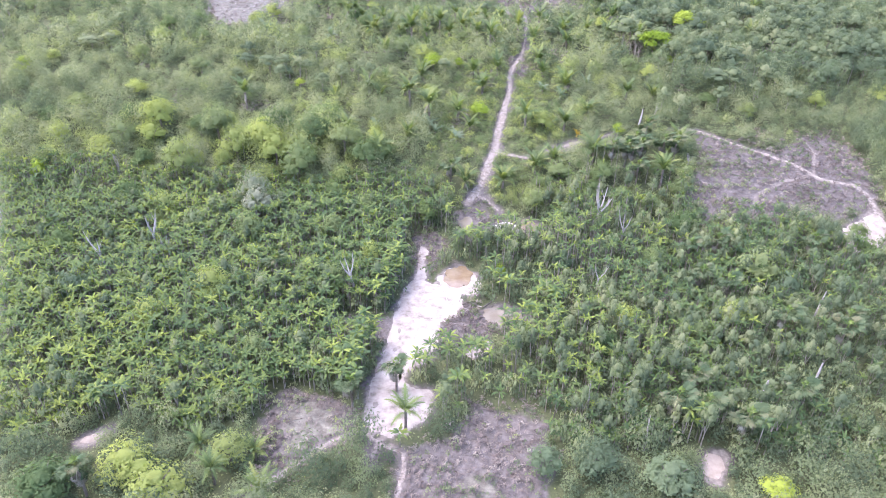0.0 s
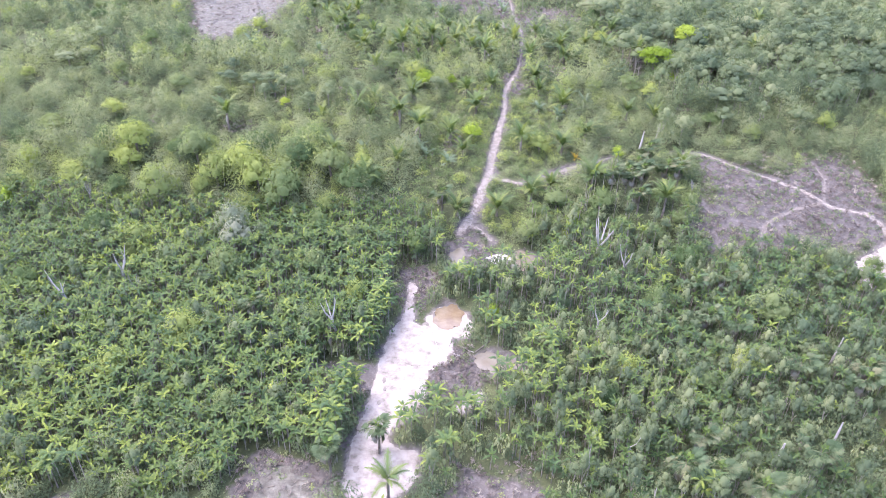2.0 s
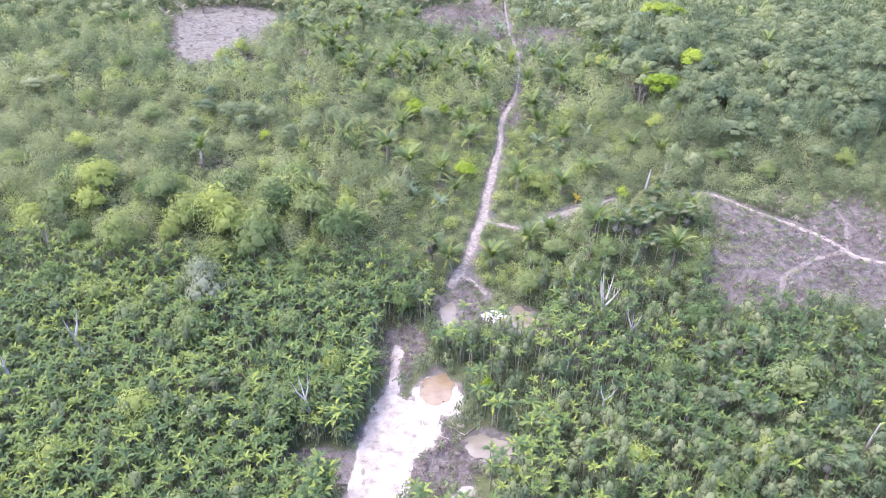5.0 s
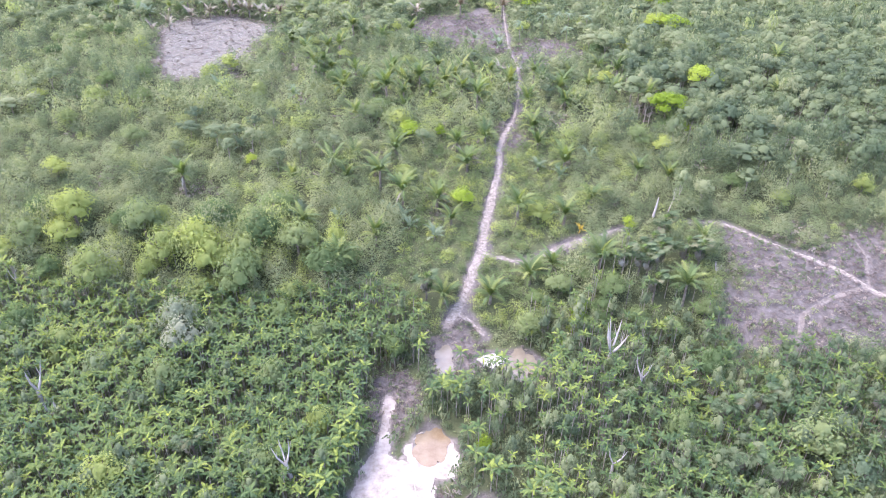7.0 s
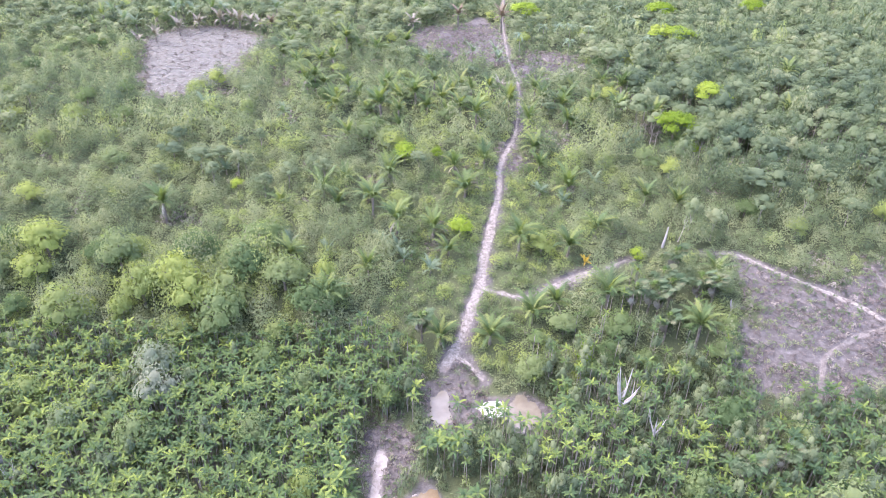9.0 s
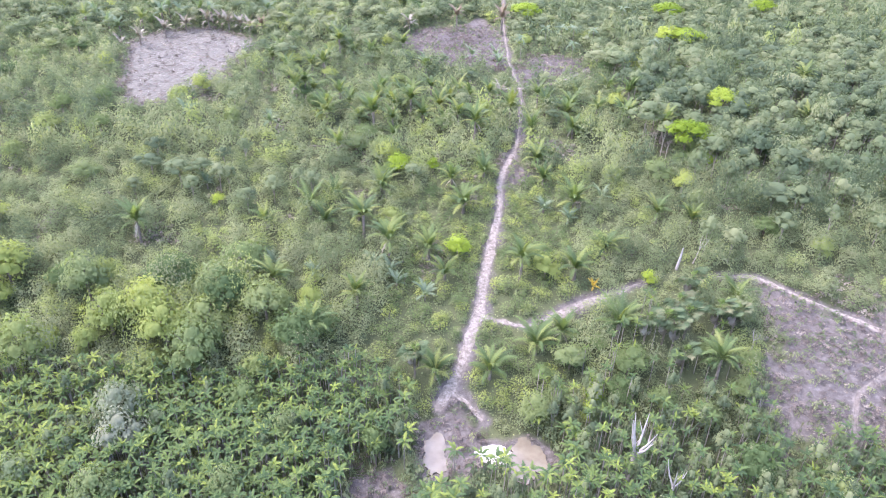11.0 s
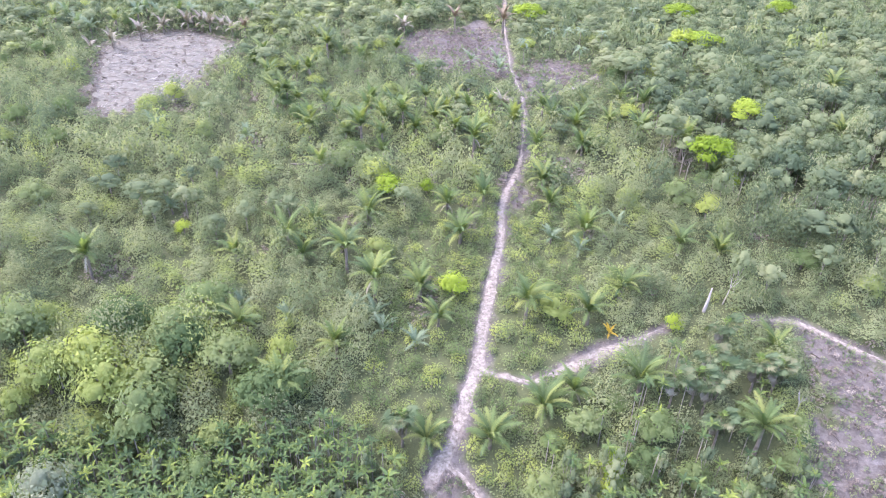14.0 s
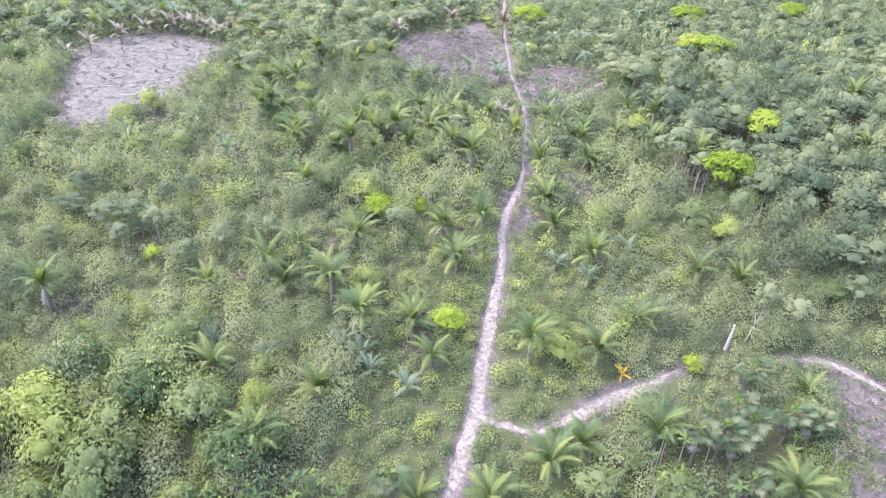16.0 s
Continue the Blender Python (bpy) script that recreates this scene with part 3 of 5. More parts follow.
def ribbon(name, nodes, mat, label, lift, rag, ruts=False, seed=1, category="path"):
    """A strip along nodes with ragged edges, laid on the ground."""
    p = np.array(nodes, float)
    d = np.concatenate([[0], np.cumsum(np.hypot(*np.diff(p[:, :2], axis=0).T))])
    s = np.arange(0, d[-1] + 0.01, 0.3)
    # rounded through the nodes
    k = np.ones(9) / 9
    x, y, w = (np.interp(s, d, p[:, i]) for i in range(3))
    if len(s) > 20:
        x, y, w = (np.convolve(np.pad(a, 4, 'edge'), k, 'valid') for a in (x, y, w))
    tx, ty = np.gradient(x), np.gradient(y)
    q = np.hypot(tx, ty)
    nx, ny = -ty / q, tx / q
    bend = 0.18 * vnoise(s, s * 0, 5, seed + 5)
    x, y = x + nx * bend, y + ny * bend
    cols = 9
    v = []
    for c in range(cols):
        u = -1 + 2 * c / (cols - 1)
        e = w * (1 + rag * (0.5 * vnoise(s, s * 0 + c // 5 * 9, 1.7, seed) + 0.55 * vnoise(s, s * 0 + c // 5 * 9, 0.75, seed + 6) + 0.7 * vnoise(s, s * 0 + c // 5 * 9, 4.5, seed + 2)))
        e = np.maximum(e, 0.12) * np.clip(np.minimum(s, s[-1] - s) / np.maximum(w, 0.3) * 0.9 + 0.12, 0, 1) ** 0.5
        px, py = x + nx * u * e, y + ny * u * e
        z = terrain(px, py) + lift * (1 - 0.85 * abs(u) ** 6)
        if ruts:
            z = z - 0.05 * np.exp(-((abs(u) - 0.55) / 0.16) ** 2) + 0.035 * np.exp(-(u / 0.2) ** 2)
        v.append(np.stack([px, py, z], -1))
    v = np.stack(v, 1)
    n = len(s)
    i = (np.arange(n - 1)[:, None] * cols + np.arange(cols - 1)[None]).ravel()
    t = np.concatenate([np.stack([i, i + cols + 1, i + 1], 1), np.stack([i, i + cols, i + cols + 1], 1)])
    me = big_mesh(name, v.reshape(-1, 3), t, [mat])
    me.polygons.foreach_set("use_smooth", np.ones(len(t), bool))
    return tagged(new(name, me), label, category, kind="structure")


def sand_flat(corners, mat, label, step=0.28):
    """A sheet of sand with a worn, uneven edge, laid on the ground."""
    p = np.array(corners)
    xs, ys = np.arange(p[:, 0].min() - 1.5, p[:, 0].max() + 1.5, step), np.arange(p[:, 1].min() - 1.5, p[:, 1].max() + 1.5, step)
    x, y = np.meshgrid(xs, ys)
    d = patch_distance(x, y, corners) + 0.6 * vnoise(x, y, 2.4, 84) + 0.35 * vnoise(x, y, 0.9, 85)
    d = np.maximum(d, 0.1 - pool_distance(x, y))
    z = terrain(x, y) + np.clip(0.04 - 0.25 * d, -0.06, 0.14) + 0.03 * vnoise(x, y, 1.4, 86)
    inside = d < 0.3
    keep = inside[:-1, :-1] & inside[1:, :-1] & inside[:-1, 1:] & inside[1:, 1:]
    nx = len(xs)
    i = (np.arange(len(ys) - 1)[:, None] * nx + np.arange(nx - 1)[None])[keep]
    t = np.concatenate([np.stack([i, i + 1, i + nx + 1], 1), np.stack([i, i + nx + 1, i + nx], 1)])
    used, back = np.unique(t, return_inverse=True)
    v = np.stack([x, y, z], -1).reshape(-1, 3)[used]
    me = big_mesh("sand", v, back.reshape(-1, 3), [mat])
    me.polygons.foreach_set("use_smooth", np.ones(len(t), bool))
    tagged(new("sand", me), label, "sand", kind="structure")


def pool(x, y, a, b, mat, label, seed, lift=0.17):
    """Still water with an uneven shore, a hand deep below its bank."""
    n = 48
    w = np.linspace(0, 2 * np.pi, n, endpoint=False)
    r = 1 + 0.26 * vnoise(np.cos(w) * 2 + seed * 9, np.sin(w) * 2, 0.9, seed) + 0.12 * vnoise(np.cos(w) * 4 + seed * 5, np.sin(w) * 4, 0.5, seed)
    z = float(np.min(terrain(x + a * np.cos(w) * 0.9, y + b * np.sin(w) * 0.9))) + lift
    v = [(x, y, z)] + [(x + a * r[i] * math.cos(w[i]), y + b * r[i] * math.sin(w[i]), z) for i in range(n)]
    f = [(0, 1 + i, 1 + (i + 1) % n) for i in range(n)]
    v += [(q[0], q[1], z - 0.6) for q in v[1:n + 1]]
    f += [(1 + i, 1 + n + i, 1 + n + (i + 1) % n, 1 + (i + 1) % n) for i in range(n)]
    tagged(new("water", mesh_of("water", v, f, mat)), label, "pond", kind="structure")


build_ground()
ribbon("road", MAIN_TRACK, m_track, "pale sandy dirt track with two wheel ruts", 0.09, 0.5, True, 3, "dirt road")
ribbon("road", SIDE_TRACK, m_track, "winding pale dirt side track", 0.085, 0.5, False, 5, "dirt road")
ribbon("road", HILL_TRACK, m_track, "pale dirt track crossing the cleared slope", 0.085, 0.5, False, 6, "dirt road")
ribbon("pavement", FORK, m_track, "short trodden dirt fork of the track", 0.075, 0.35, False, 7)
for k, (nodes, text) in enumerate(((BRANCH, "trodden path across the cleared ground"), (BRANCH_UP, "faint path up the cleared slope"), (FAR_TRACK, "pale far track past dry brush"),
                                   (VALLEY_PATH, "narrow pale path along the grey clearing"), (SAND_PATH, "thin sandy footpath below the white sand"), (SAND_SPUR, "short sandy spur beside bushes"))):
    ribbon("pavement", nodes, m_trod if k < 2 else m_track, text, 0.075, 0.4, False, 11 + k)
for nodes, text in ((SAND_FLAT, "long flat of bright white wet sand"), (SAND_SHORE, "white sand round the ochre pond"), (SAND_SPOT, "small patch of white sand")):
    sand_flat(nodes, m_sand, text)
for k, (nodes, text) in enumerate(((SAND_RIGHT, "bright white sand patch beyond the palms"), (SAND_LEFT, "small sandy gap among palms"), (SAND_NEAR, "pale sandy gap under fan palms"))):
    ribbon("sand", nodes, m_beige if k else m_sand, text, 0.13, 0.36, False, 31 + k, "sand")
for k, (mat, text) in enumerate(((m_ochre, "round ochre pond in pale sand"), (m_mud, "shallow muddy pool among palms"), (m_mud, "narrow muddy pool at the forest edge"),
                                 (m_mud, "brown pond under palms"), (m_milk, "milky white pond beside brown water"))):
    pool(*POOLS[k], mat, text, 3 + k)
m_hollow = water_material("dark_wet_sand", (0.10, 0.085, 0.065), (0.17, 0.15, 0.12), 0.3)
for k, (x, y, a, bb) in enumerate(((-11.2, 95.5, 0.35, 0.7), (-10.9, 93.2, 0.3, 0.5), (-11.6, 89.5, 0.4, 0.5), (-13.6, 74.2, 0.5, 0.6), (-13.9, 71.3, 0.7, 0.6), (-7.0, 72.6, 0.5, 0.35), (-5.6, 99.8, 0.8, 0.25), (-14.3, 83.2, 0.4, 0.5))):
    pool(x, y, a, bb, m_hollow, "small dark wet hollow in the white sand", 20 + k, 0.24)

# ---------------------------------------------------------------- plant shapes
ACAI_H = 6.2


def acai_crown(seed, fronds=8, pairs=4):
    """A star of stiff, arching feather leaves at the height ACAI_H, for the gathered stand."""
    r = random.Random(seed)
    v_all, t_all, n_all, shade, count = [], [], [], [], 0
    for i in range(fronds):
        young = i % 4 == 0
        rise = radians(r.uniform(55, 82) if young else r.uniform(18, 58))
        shape = frond(r.uniform(1.5, 2.15), rise, rise - radians(r.uniform(40, 70) if young else r.uniform(55, 95)), pairs, r.uniform(0.32, 0.42), 0.45, seed * 31 + i, 1.5)
        v, t, n = blade_shape(*shape, 0.55)
        m = np.array(Matrix.Rotation(2 * math.pi * (i + r.uniform(-0.3, 0.3)) / fronds, 3, 'Z'))
        v_all.append(v @ m.T + np.array([0, 0, ACAI_H]))
        n_all.append(n @ m.T)
        t_all.append(t + count)
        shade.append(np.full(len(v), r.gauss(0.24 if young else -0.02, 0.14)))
        count += len(v)
    return np.concatenate(v_all), np.concatenate(t_all), np.concatenate(n_all), np.concatenate(shade)


def slim_trunk(seed, sides=5):
    r = random.Random(seed)
    bx, by = r.uniform(-0.25, 0.25), r.uniform(-0.25, 0.25)
    pts = [(bx * k * k, by * k * k, ACAI_H * k) for k in (0, 0.35, 0.7, 1.0)]
    pts = [(p[0] - bx, p[1] - by, p[2]) for p in pts]
    return tube(pts, [0.12, 0.09, 0.075, 0.06], sides)


def spray(z, seed):
    """A bright upright spear leaf."""
    r = random.Random(seed)
    v = [(0.05, 0, z), (-0.05, 0, z), (r.uniform(-0.12, 0.12), r.uniform(-0.12, 0.12), z + 1.3), (0, 0.08, z + 0.5)]
    return v, [(0, 3, 2), (1, 2, 3)]


def half_width(y):
    return np.minimum(0.66 * np.hypot(y + 13, 75) + 6, 238)


def scatter(x0, x1, y0, y1, step, seed, jitter=0.42):
    g = np.random.default_rng(seed)
    x, y = np.meshgrid(np.arange(x0, x1, step), np.arange(y0, y1, step))
    x[1::2] += step / 2
    x, y = x.ravel(), y.ravel()
    x = x + g.uniform(-jitter, jitter, len(x)) * step
    y = y + g.uniform(-jitter, jitter, len(y)) * step
    k = np.abs(x - 2) < half_width(y)
    return x[k], y[k], np.random.default_rng(seed + 1)


def in_swamp(x, y):
    """Where the slender palms stand: the valley floor, both sides of the sand."""
    edge = 149 - 0.13 * np.maximum(0, x - 10) + 7 * vnoise(x, y, 16, 21)
    edge = np.where(x < 0, 154 + 4 * vnoise(x, y, 12, 21) - 4 * np.clip((x + 14) / 14, 0, 1), edge - 6 * (x < 12))
    edge = np.where((x > 20) & (x < 61), np.maximum(edge, 168 + 5 * vnoise(x, y, 9, 27) - 12 * np.clip((32 - x) / 12, 0, 1)), edge)
    front = 68 + 5 * vnoise(x, y, 11, 22) - 8 * np.clip((-x - 55) / 15, 0, 1) - 6 * (x > 45)
    return (y < edge) & (y > front)


def palm_share(x, y):
    """Share of slender palms among the valley's plants."""
    left = x < -6
    bank = (x > 14) & (y > 143 + 4 * vnoise(x, y, 9, 28))
    return np.where(bank, 0.10, np.where(left, 0.87 - 0.25 * (vnoise(x, y, 18, 25) > 0.45), 0.42 + 0.4 * vnoise(x, y, 14, 24)))


FEATHER_A = [(-13.1, 207.3), (-24.5, 205.9), (-29.5, 200.7), (-17.9, 198.8), (-25.2, 195.3), (-16.0, 192.8), (-9.4, 184.0), (-0.8, 185.7), (2.9, 178.8), (-32.8, 174.9), (19.2, 179.9), (30.9, 180.1), (38.3, 186.8), (52.9, 200.7), (60.9, 199.3), (33.8, 205.1), (-14.9, 170.7), (-22.3, 160.6), (1.7, 154.9), (12.0, 155.2), (21.0, 160.4), (26.3, 163.4), (-25.9, 303.9), (-32.7, 245.5), (-44.5, 287.7), (-19.3, 258.5), (-4.9, 247.5), (-0.3, 252.8), (2.0, 245.0), (-8.6, 250.3), (10.1, 237.2), (-12.6, 235.7), (-23.1, 244.7)]
FEATHER_B = [(-44.4, 260.2), (-42.0, 262.4), (25.5, 234.3), (38.0, 240.5), (20.5, 246.3), (31.8, 255.4), (47.8, 256.8), (54.2, 250.3), (37.5, 250.6), (26.4, 223.9), (27.3, 215.6), (12.1, 215.9), (4.0, 212.7), (6.9, 203.3), (-5.7, 289.1), (-66.2, 188.9), (-39.2, 195.4), (5.4, 246.7), (62.9, 172.6), (37.2, 164.0), (54.1, 154.2), (93.3, 288.9), (98.3, 287.0), (118.6, 279.5), (99.1, 241.9), (63.0, 239.4), (68.4, 229.7), (-60.2, 297.0), (-59.2, 306.3), (-38.2, 308.8), (-20.8, 247.9), (-26.5, 226.3)]
GROVE = [(-38.9, 316.8), (-33.3, 311.0), (-15.5, 316.9), (-18.6, 263.7), (-18.6, 240.9), (-13.1, 239.9), (-13.6, 251.2), (0.7, 270.4), (5.3, 266.7), (-9.0, 255.4), (10.9, 241.4), (29.6, 259.3), (39.6, 257.6), (-11.2, 374.5),
         (-45.8, 333.9), (-39.9, 284.6), (-40.6, 301.1), (-45.4, 266.2), (-40.1, 266.5), (-33.4, 251.6), (53.4, 271.2), (55.4, 266.8), (56.7, 253.5), (66.1, 246.5), (104.7, 299.4), (122.6, 286.1), (106.4, 247.0), (71.7, 234.1),
         (-12, 262), (-16, 258), (-3, 264), (3, 261), (9, 258), (-27, 256), (-31, 261), (43, 268), (58, 262), (64, 257), (-9, 268), (15, 262), (-36, 56), (-31, 61), (-40, 62), (-28, 53), (70, 268), (-52, 284)]
FAN = [(47.5, 68.2, 5.6), (41.7, 78.1, 5.6), (37.2, 72.2, 5.6), (42.0, 71.1, 5.6), (59.1, 75.4, 5.6), (64.4, 95.7, 6.6), (52.2, 110.2, 6.6), (57.2, 107.2, 6.6), (60.3, 124.6, 6.6), (53.0, 121.9, 6.6), (74.0, 91.8, 6.6), (82.8, 125.7, 6.6), (76.3, 95.5, 6.6), (-10.3, 77.6, 5.6), (-52.9, 139.5, 6.6), (-38.6, 109.2, 6.6), (-54.2, 53.1, 5.6), (41.8, 161.4, 6.6), (47.0, 160.2, 6.6), (-17.5, 72.9, 5.6), (-93.6, 122.0, 6.6), (49.1, 166.8, 5.8), (50.2, 163.5, 5.8), (45.8, 162.4, 5.8), (56.5, 165.0, 5.8), (47.7, 155.1, 5.8), (-2.2, 155.0, 5.8), (53.3, 173.2, 5.8), (59.5, 164.1, 5.8)]


def clear_of(x, y, places, gap):
    """True where no listed palm stands within the gap."""
    ok = np.ones(len(x), bool)
    for p in places:
        ok &= np.hypot(x - p[0], y - p[1]) > gap
    return ok


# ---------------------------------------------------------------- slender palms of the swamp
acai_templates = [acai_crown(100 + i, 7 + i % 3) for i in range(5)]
trunk_templates = [blade_shape(*slim_trunk(60 + i, 3), 0.0) for i in range(4)]
spear_template = blade_shape(*spray(0, 5), 0.6)

px, py, g = scatter(-125, 125, 40, 168, 1.2, 11)
d = open_distance(px, py)
open_side = (px > -6) & (px < 15) & (py > 66) & (py < 100)
pick = clear_of(px, py, FAN, 2.3) & in_swamp(px, py) & (d > np.where(sand_distance(px, py) < 4, 1.8, 1.0)) & (~open_side | (g.random(len(px)) < 0.45)) & (g.random(len(px)) < palm_share(px, py))
px, py = px[pick], py[pick]
strip_d = np.minimum(sand_distance(px, py), pool_distance(px, py))
strip_d = np.where(np.abs(px) < 60, strip_d, 999)
near = np.zeros(len(px), bool)
near[np.argsort(strip_d)[:170]] = True
acai_at = np.stack([px[near], py[near]], 1)
px, py = px[~near], py[~near]
n = len(px)
yaw = g.uniform(0, 2 * np.pi, n)
size = g.uniform(0.6, 0.96, n) * np.where((px > 8) & (px < 45), 0.9, 1)
tall = np.clip(0.92 + 0.22 * vnoise(px, py, 15, 31) + g.uniform(-0.34, 0.30, n) + 0.25 * ((px > 8) & (px < 45)), 0.45, 1.6)
tall = tall * np.clip(0.32 + (py - 64) / 40, 0.36, 1.0)
bank = np.minimum(sand_distance(px, py + 4.5), pool_distance(px, py + 4.5))
tall = tall * np.where((bank < 1.5) & (np.abs(px) < 30), 0.5, 1)
tone = np.clip(0.46 - 0.20 * (px > 28) + 0.22 * vnoise(px, py, 22, 33) + g.normal(0, 0.22, n), 0, 1)
pz = terrain(px, py)
stand = Stand()
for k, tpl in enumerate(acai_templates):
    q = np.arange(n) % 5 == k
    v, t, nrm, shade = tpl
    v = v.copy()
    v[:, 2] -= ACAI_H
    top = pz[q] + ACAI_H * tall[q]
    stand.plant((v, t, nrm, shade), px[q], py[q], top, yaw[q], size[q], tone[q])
for k, tpl in enumerate(trunk_templates):
    q = np.arange(n) % 4 == k
    stand.plant(tpl, px[q], py[q], pz[q] - 0.05, yaw[q], np.ones(q.sum()), tone[q], 0.0, tall[q], 1)
q = g.random(n) < 0.25
stand.plant(spear_template, px[q], py[q], (pz + ACAI_H * tall)[q], yaw[q], size[q] * 1.1, tone[q], slot=2)
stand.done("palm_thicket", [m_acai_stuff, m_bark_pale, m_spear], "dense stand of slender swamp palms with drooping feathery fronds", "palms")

acai_fronds = []
for i in range(6):
    rise = radians((65, 48, 30, 55, 20, 40)[i])
    acai_fronds.append(blade_mesh("frond", frond(2.05, rise, rise - radians(80), 8, 0.40, 0.5, 400 + i, 1.35), m_acai_thing, 0.55))
acai_trunks = [mesh_of("trunk", *slim_trunk(80 + i, 6), m_bark_pale) for i in range(4)]
spear_mesh = mesh_of("spear_leaf", *spray(0, 6), m_spear)


def slender_palm(x, y, tall, seed, label="slender swamp palm with pale thin trunk and drooping fronds", group="slender palms beside the sand", mesh_set=None, count=8, size=1.0):
    r = random.Random(seed)
    top = thing("palm_tree", label, "palm tree", x, y, group)
    piece("trunk", acai_trunks[seed % 4], top, Matrix.Diagonal((1, 1, tall, 1)))
    for i in range(count):
        m = Matrix.Translation((0, 0, ACAI_H * tall)) @ Matrix.Rotation(2 * math.pi * (i + r.uniform(-0.3, 0.3)) / count, 4, 'Z') @ Matrix.Scale(size * r.uniform(0.85, 1.15), 4)
        piece("frond", (mesh_set or acai_fronds)[(i + seed) % 6], top, m)
    if seed % 3 == 0:
        piece("spear_leaf", spear_mesh, top, Matrix.Translation((0, 0, ACAI_H * tall)))


for i, (x, y) in enumerate(acai_at.tolist()):
    edge = min(1.0, max(0.55, 0.62 + 0.09 * float(strip_d[near][i])))
    slender_palm(x, y, edge * random.Random(i).uniform(0.8, 1.3), i)

# ---------------------------------------------------------------- large feather palms
big_fronds = []
for i in range(8):
    rise = radians((88, 80, 74, 66, 84, 56, 70, 38)[i])
    v, f = frond((5.0, 5.2, 5.0, 4.6, 5.4, 4.2, 5.0, 3.8)[i], rise, rise - radians((45, 68, 82, 90, 60, 95, 85, 85)[i]), 30, 0.95, 0.55, 700 + i, 0.85)
    big_fronds.append((v, f))
BIG = {"green": [blade_mesh("frond", q, m_babassu, 0.25) for q in big_fronds],
       "blue": [blade_mesh("frond", q, m_blue, 0.25) for q in big_fronds],
       "dry": [blade_mesh("frond", q, m_dry, 0.25) for q in big_fronds],
       "rust": [blade_mesh("frond", q, m_rust, 0.25) for q in big_fronds],
       "yellow": [blade_mesh("frond", q, m_orange, 0.25) for q in big_fronds]}
stout = []
for i, h in enumerate((1.6, 2.4, 4.4)):
    stout.append((h, mesh_of("trunk", *tube([(0, 0, -0.2), (0.05, 0, h * 0.5), (0, 0.04, h)], [0.30, 0.22, 0.24], 8), m_bark)))
dead_hang = [mesh_of("dry_frond", *frond(2.6, radians(-30), radians(-85), 9, 0.5, 0.8, 760 + i), m_dry) for i in range(2)]


def feather_palm(x, y, size, seed, look_of="green", label="large feather palm with arching upright fronds", group="feather palms on the slope", count=19, trunk=None):
    r = random.Random(seed)
    top = thing("feather_palm", label, "palm tree", x, y, group)
    h, me = stout[r.choice((0, 0, 1, 1, 2)) if trunk is None else trunk]
    piece("trunk", me, top, Matrix.Scale(size, 4))
    for i in range(count):
        k = i % 8 if i < 8 else r.randrange(8)
        m = Matrix.Translation((0, 0, h * size)) @ Matrix.Rotation(2.4 * i + r.uniform(-0.3, 0.3), 4, 'Z') @ Matrix.Scale(size * r.uniform(0.8, 1.1), 4)
        piece("frond", BIG[look_of][k], top, m)
    if look_of == "green" and seed % 3 == 0:
        for i in range(2):
            piece("dry_frond", dead_hang[i], top, Matrix.Translation((0, 0, h * size)) @ Matrix.Rotation(r.uniform(0, 6.28), 4, 'Z') @ Matrix.Scale(size, 4), "withered brown hanging frond")


for i, (x, y) in enumerate(FEATHER_A + FEATHER_B):
    feather_palm(x, y, random.Random(i).uniform(1.05, 1.45), i)
for i, (x, y) in enumerate(GROVE):
    feather_palm(x, y, random.Random(i + 50).uniform(1.0, 1.35) * (0.72 if y < 70 else 1), i + 90)
feather_palm(-7.9, 68.2, 1.05, 200, "green", "dark feather palm standing in white wet sand", "palms in the sand", 11, 2)
slender_palm(-6.9, 85.7, 0.5, 300, "small palm standing alone in white sand", "palms in the sand")
slender_palm(-8.6, 65.2, 0.45, 301, "small palm at the edge of white sand", "palms in the sand")
for i, (x, y) in enumerate(((-12.6, 182.0), (-9.0, 179.6), (-7.2, 176.1), (-24.8, 177.7), (-34.1, 181.0), (31.9, 199.9), (41.1, 208.5), (-57.2, 210.1), (26.4, 203.8), (-1.0, 173.0), (36.3, 259.2))):
    feather_palm(x, y, 0.85, 210 + i, "blue", "small grey-green feather palm among shrubs", "young feather palms", 10, 0)
for i, (x, y) in enumerate(((10.5, 306.4), (19.9, 298.6), (-5.9, 293.5), (19.3, 308.1), (-72.8, 244.2), (-47.9, 240.2))):
    feather_palm(x, y, 1.05, 230 + i, "blue", "dark grey-green feather palm beside dry brush", "grey-green palms", 11, 1)
for i, (x, y, s, kind_of) in enumerate(((18.7, 265.5, 1.15, "dry"), (23.5, 348, 1.5, "rust"), (-14.7, 345.5, 1.3, "dry"), (4.8, 354, 1.3, "rust"), (84.9, 241.3, 0.9, "dry"),
                                        (-88.7, 342, 1.3, "dry"), (-115.5, 317.6, 1.1, "dry"), (-110.5, 330, 1.2, "dry"), (-97.5, 343.4, 1.35, "dry"), (-79, 338, 1.2, "dry"),
                                        (-105, 338, 1.2, "dry"), (-92.5, 345, 1.3, "dry"), (-84, 342, 1.1, "dry"), (-119, 309, 1.0, "dry"), (-73, 334, 1.0, "rust"))):
    feather_palm(x, y, s, 240 + i, kind_of, "scorched feather palm with withered brown fronds", "scorched palms", 12, 1 if kind_of == "dry" else 2)
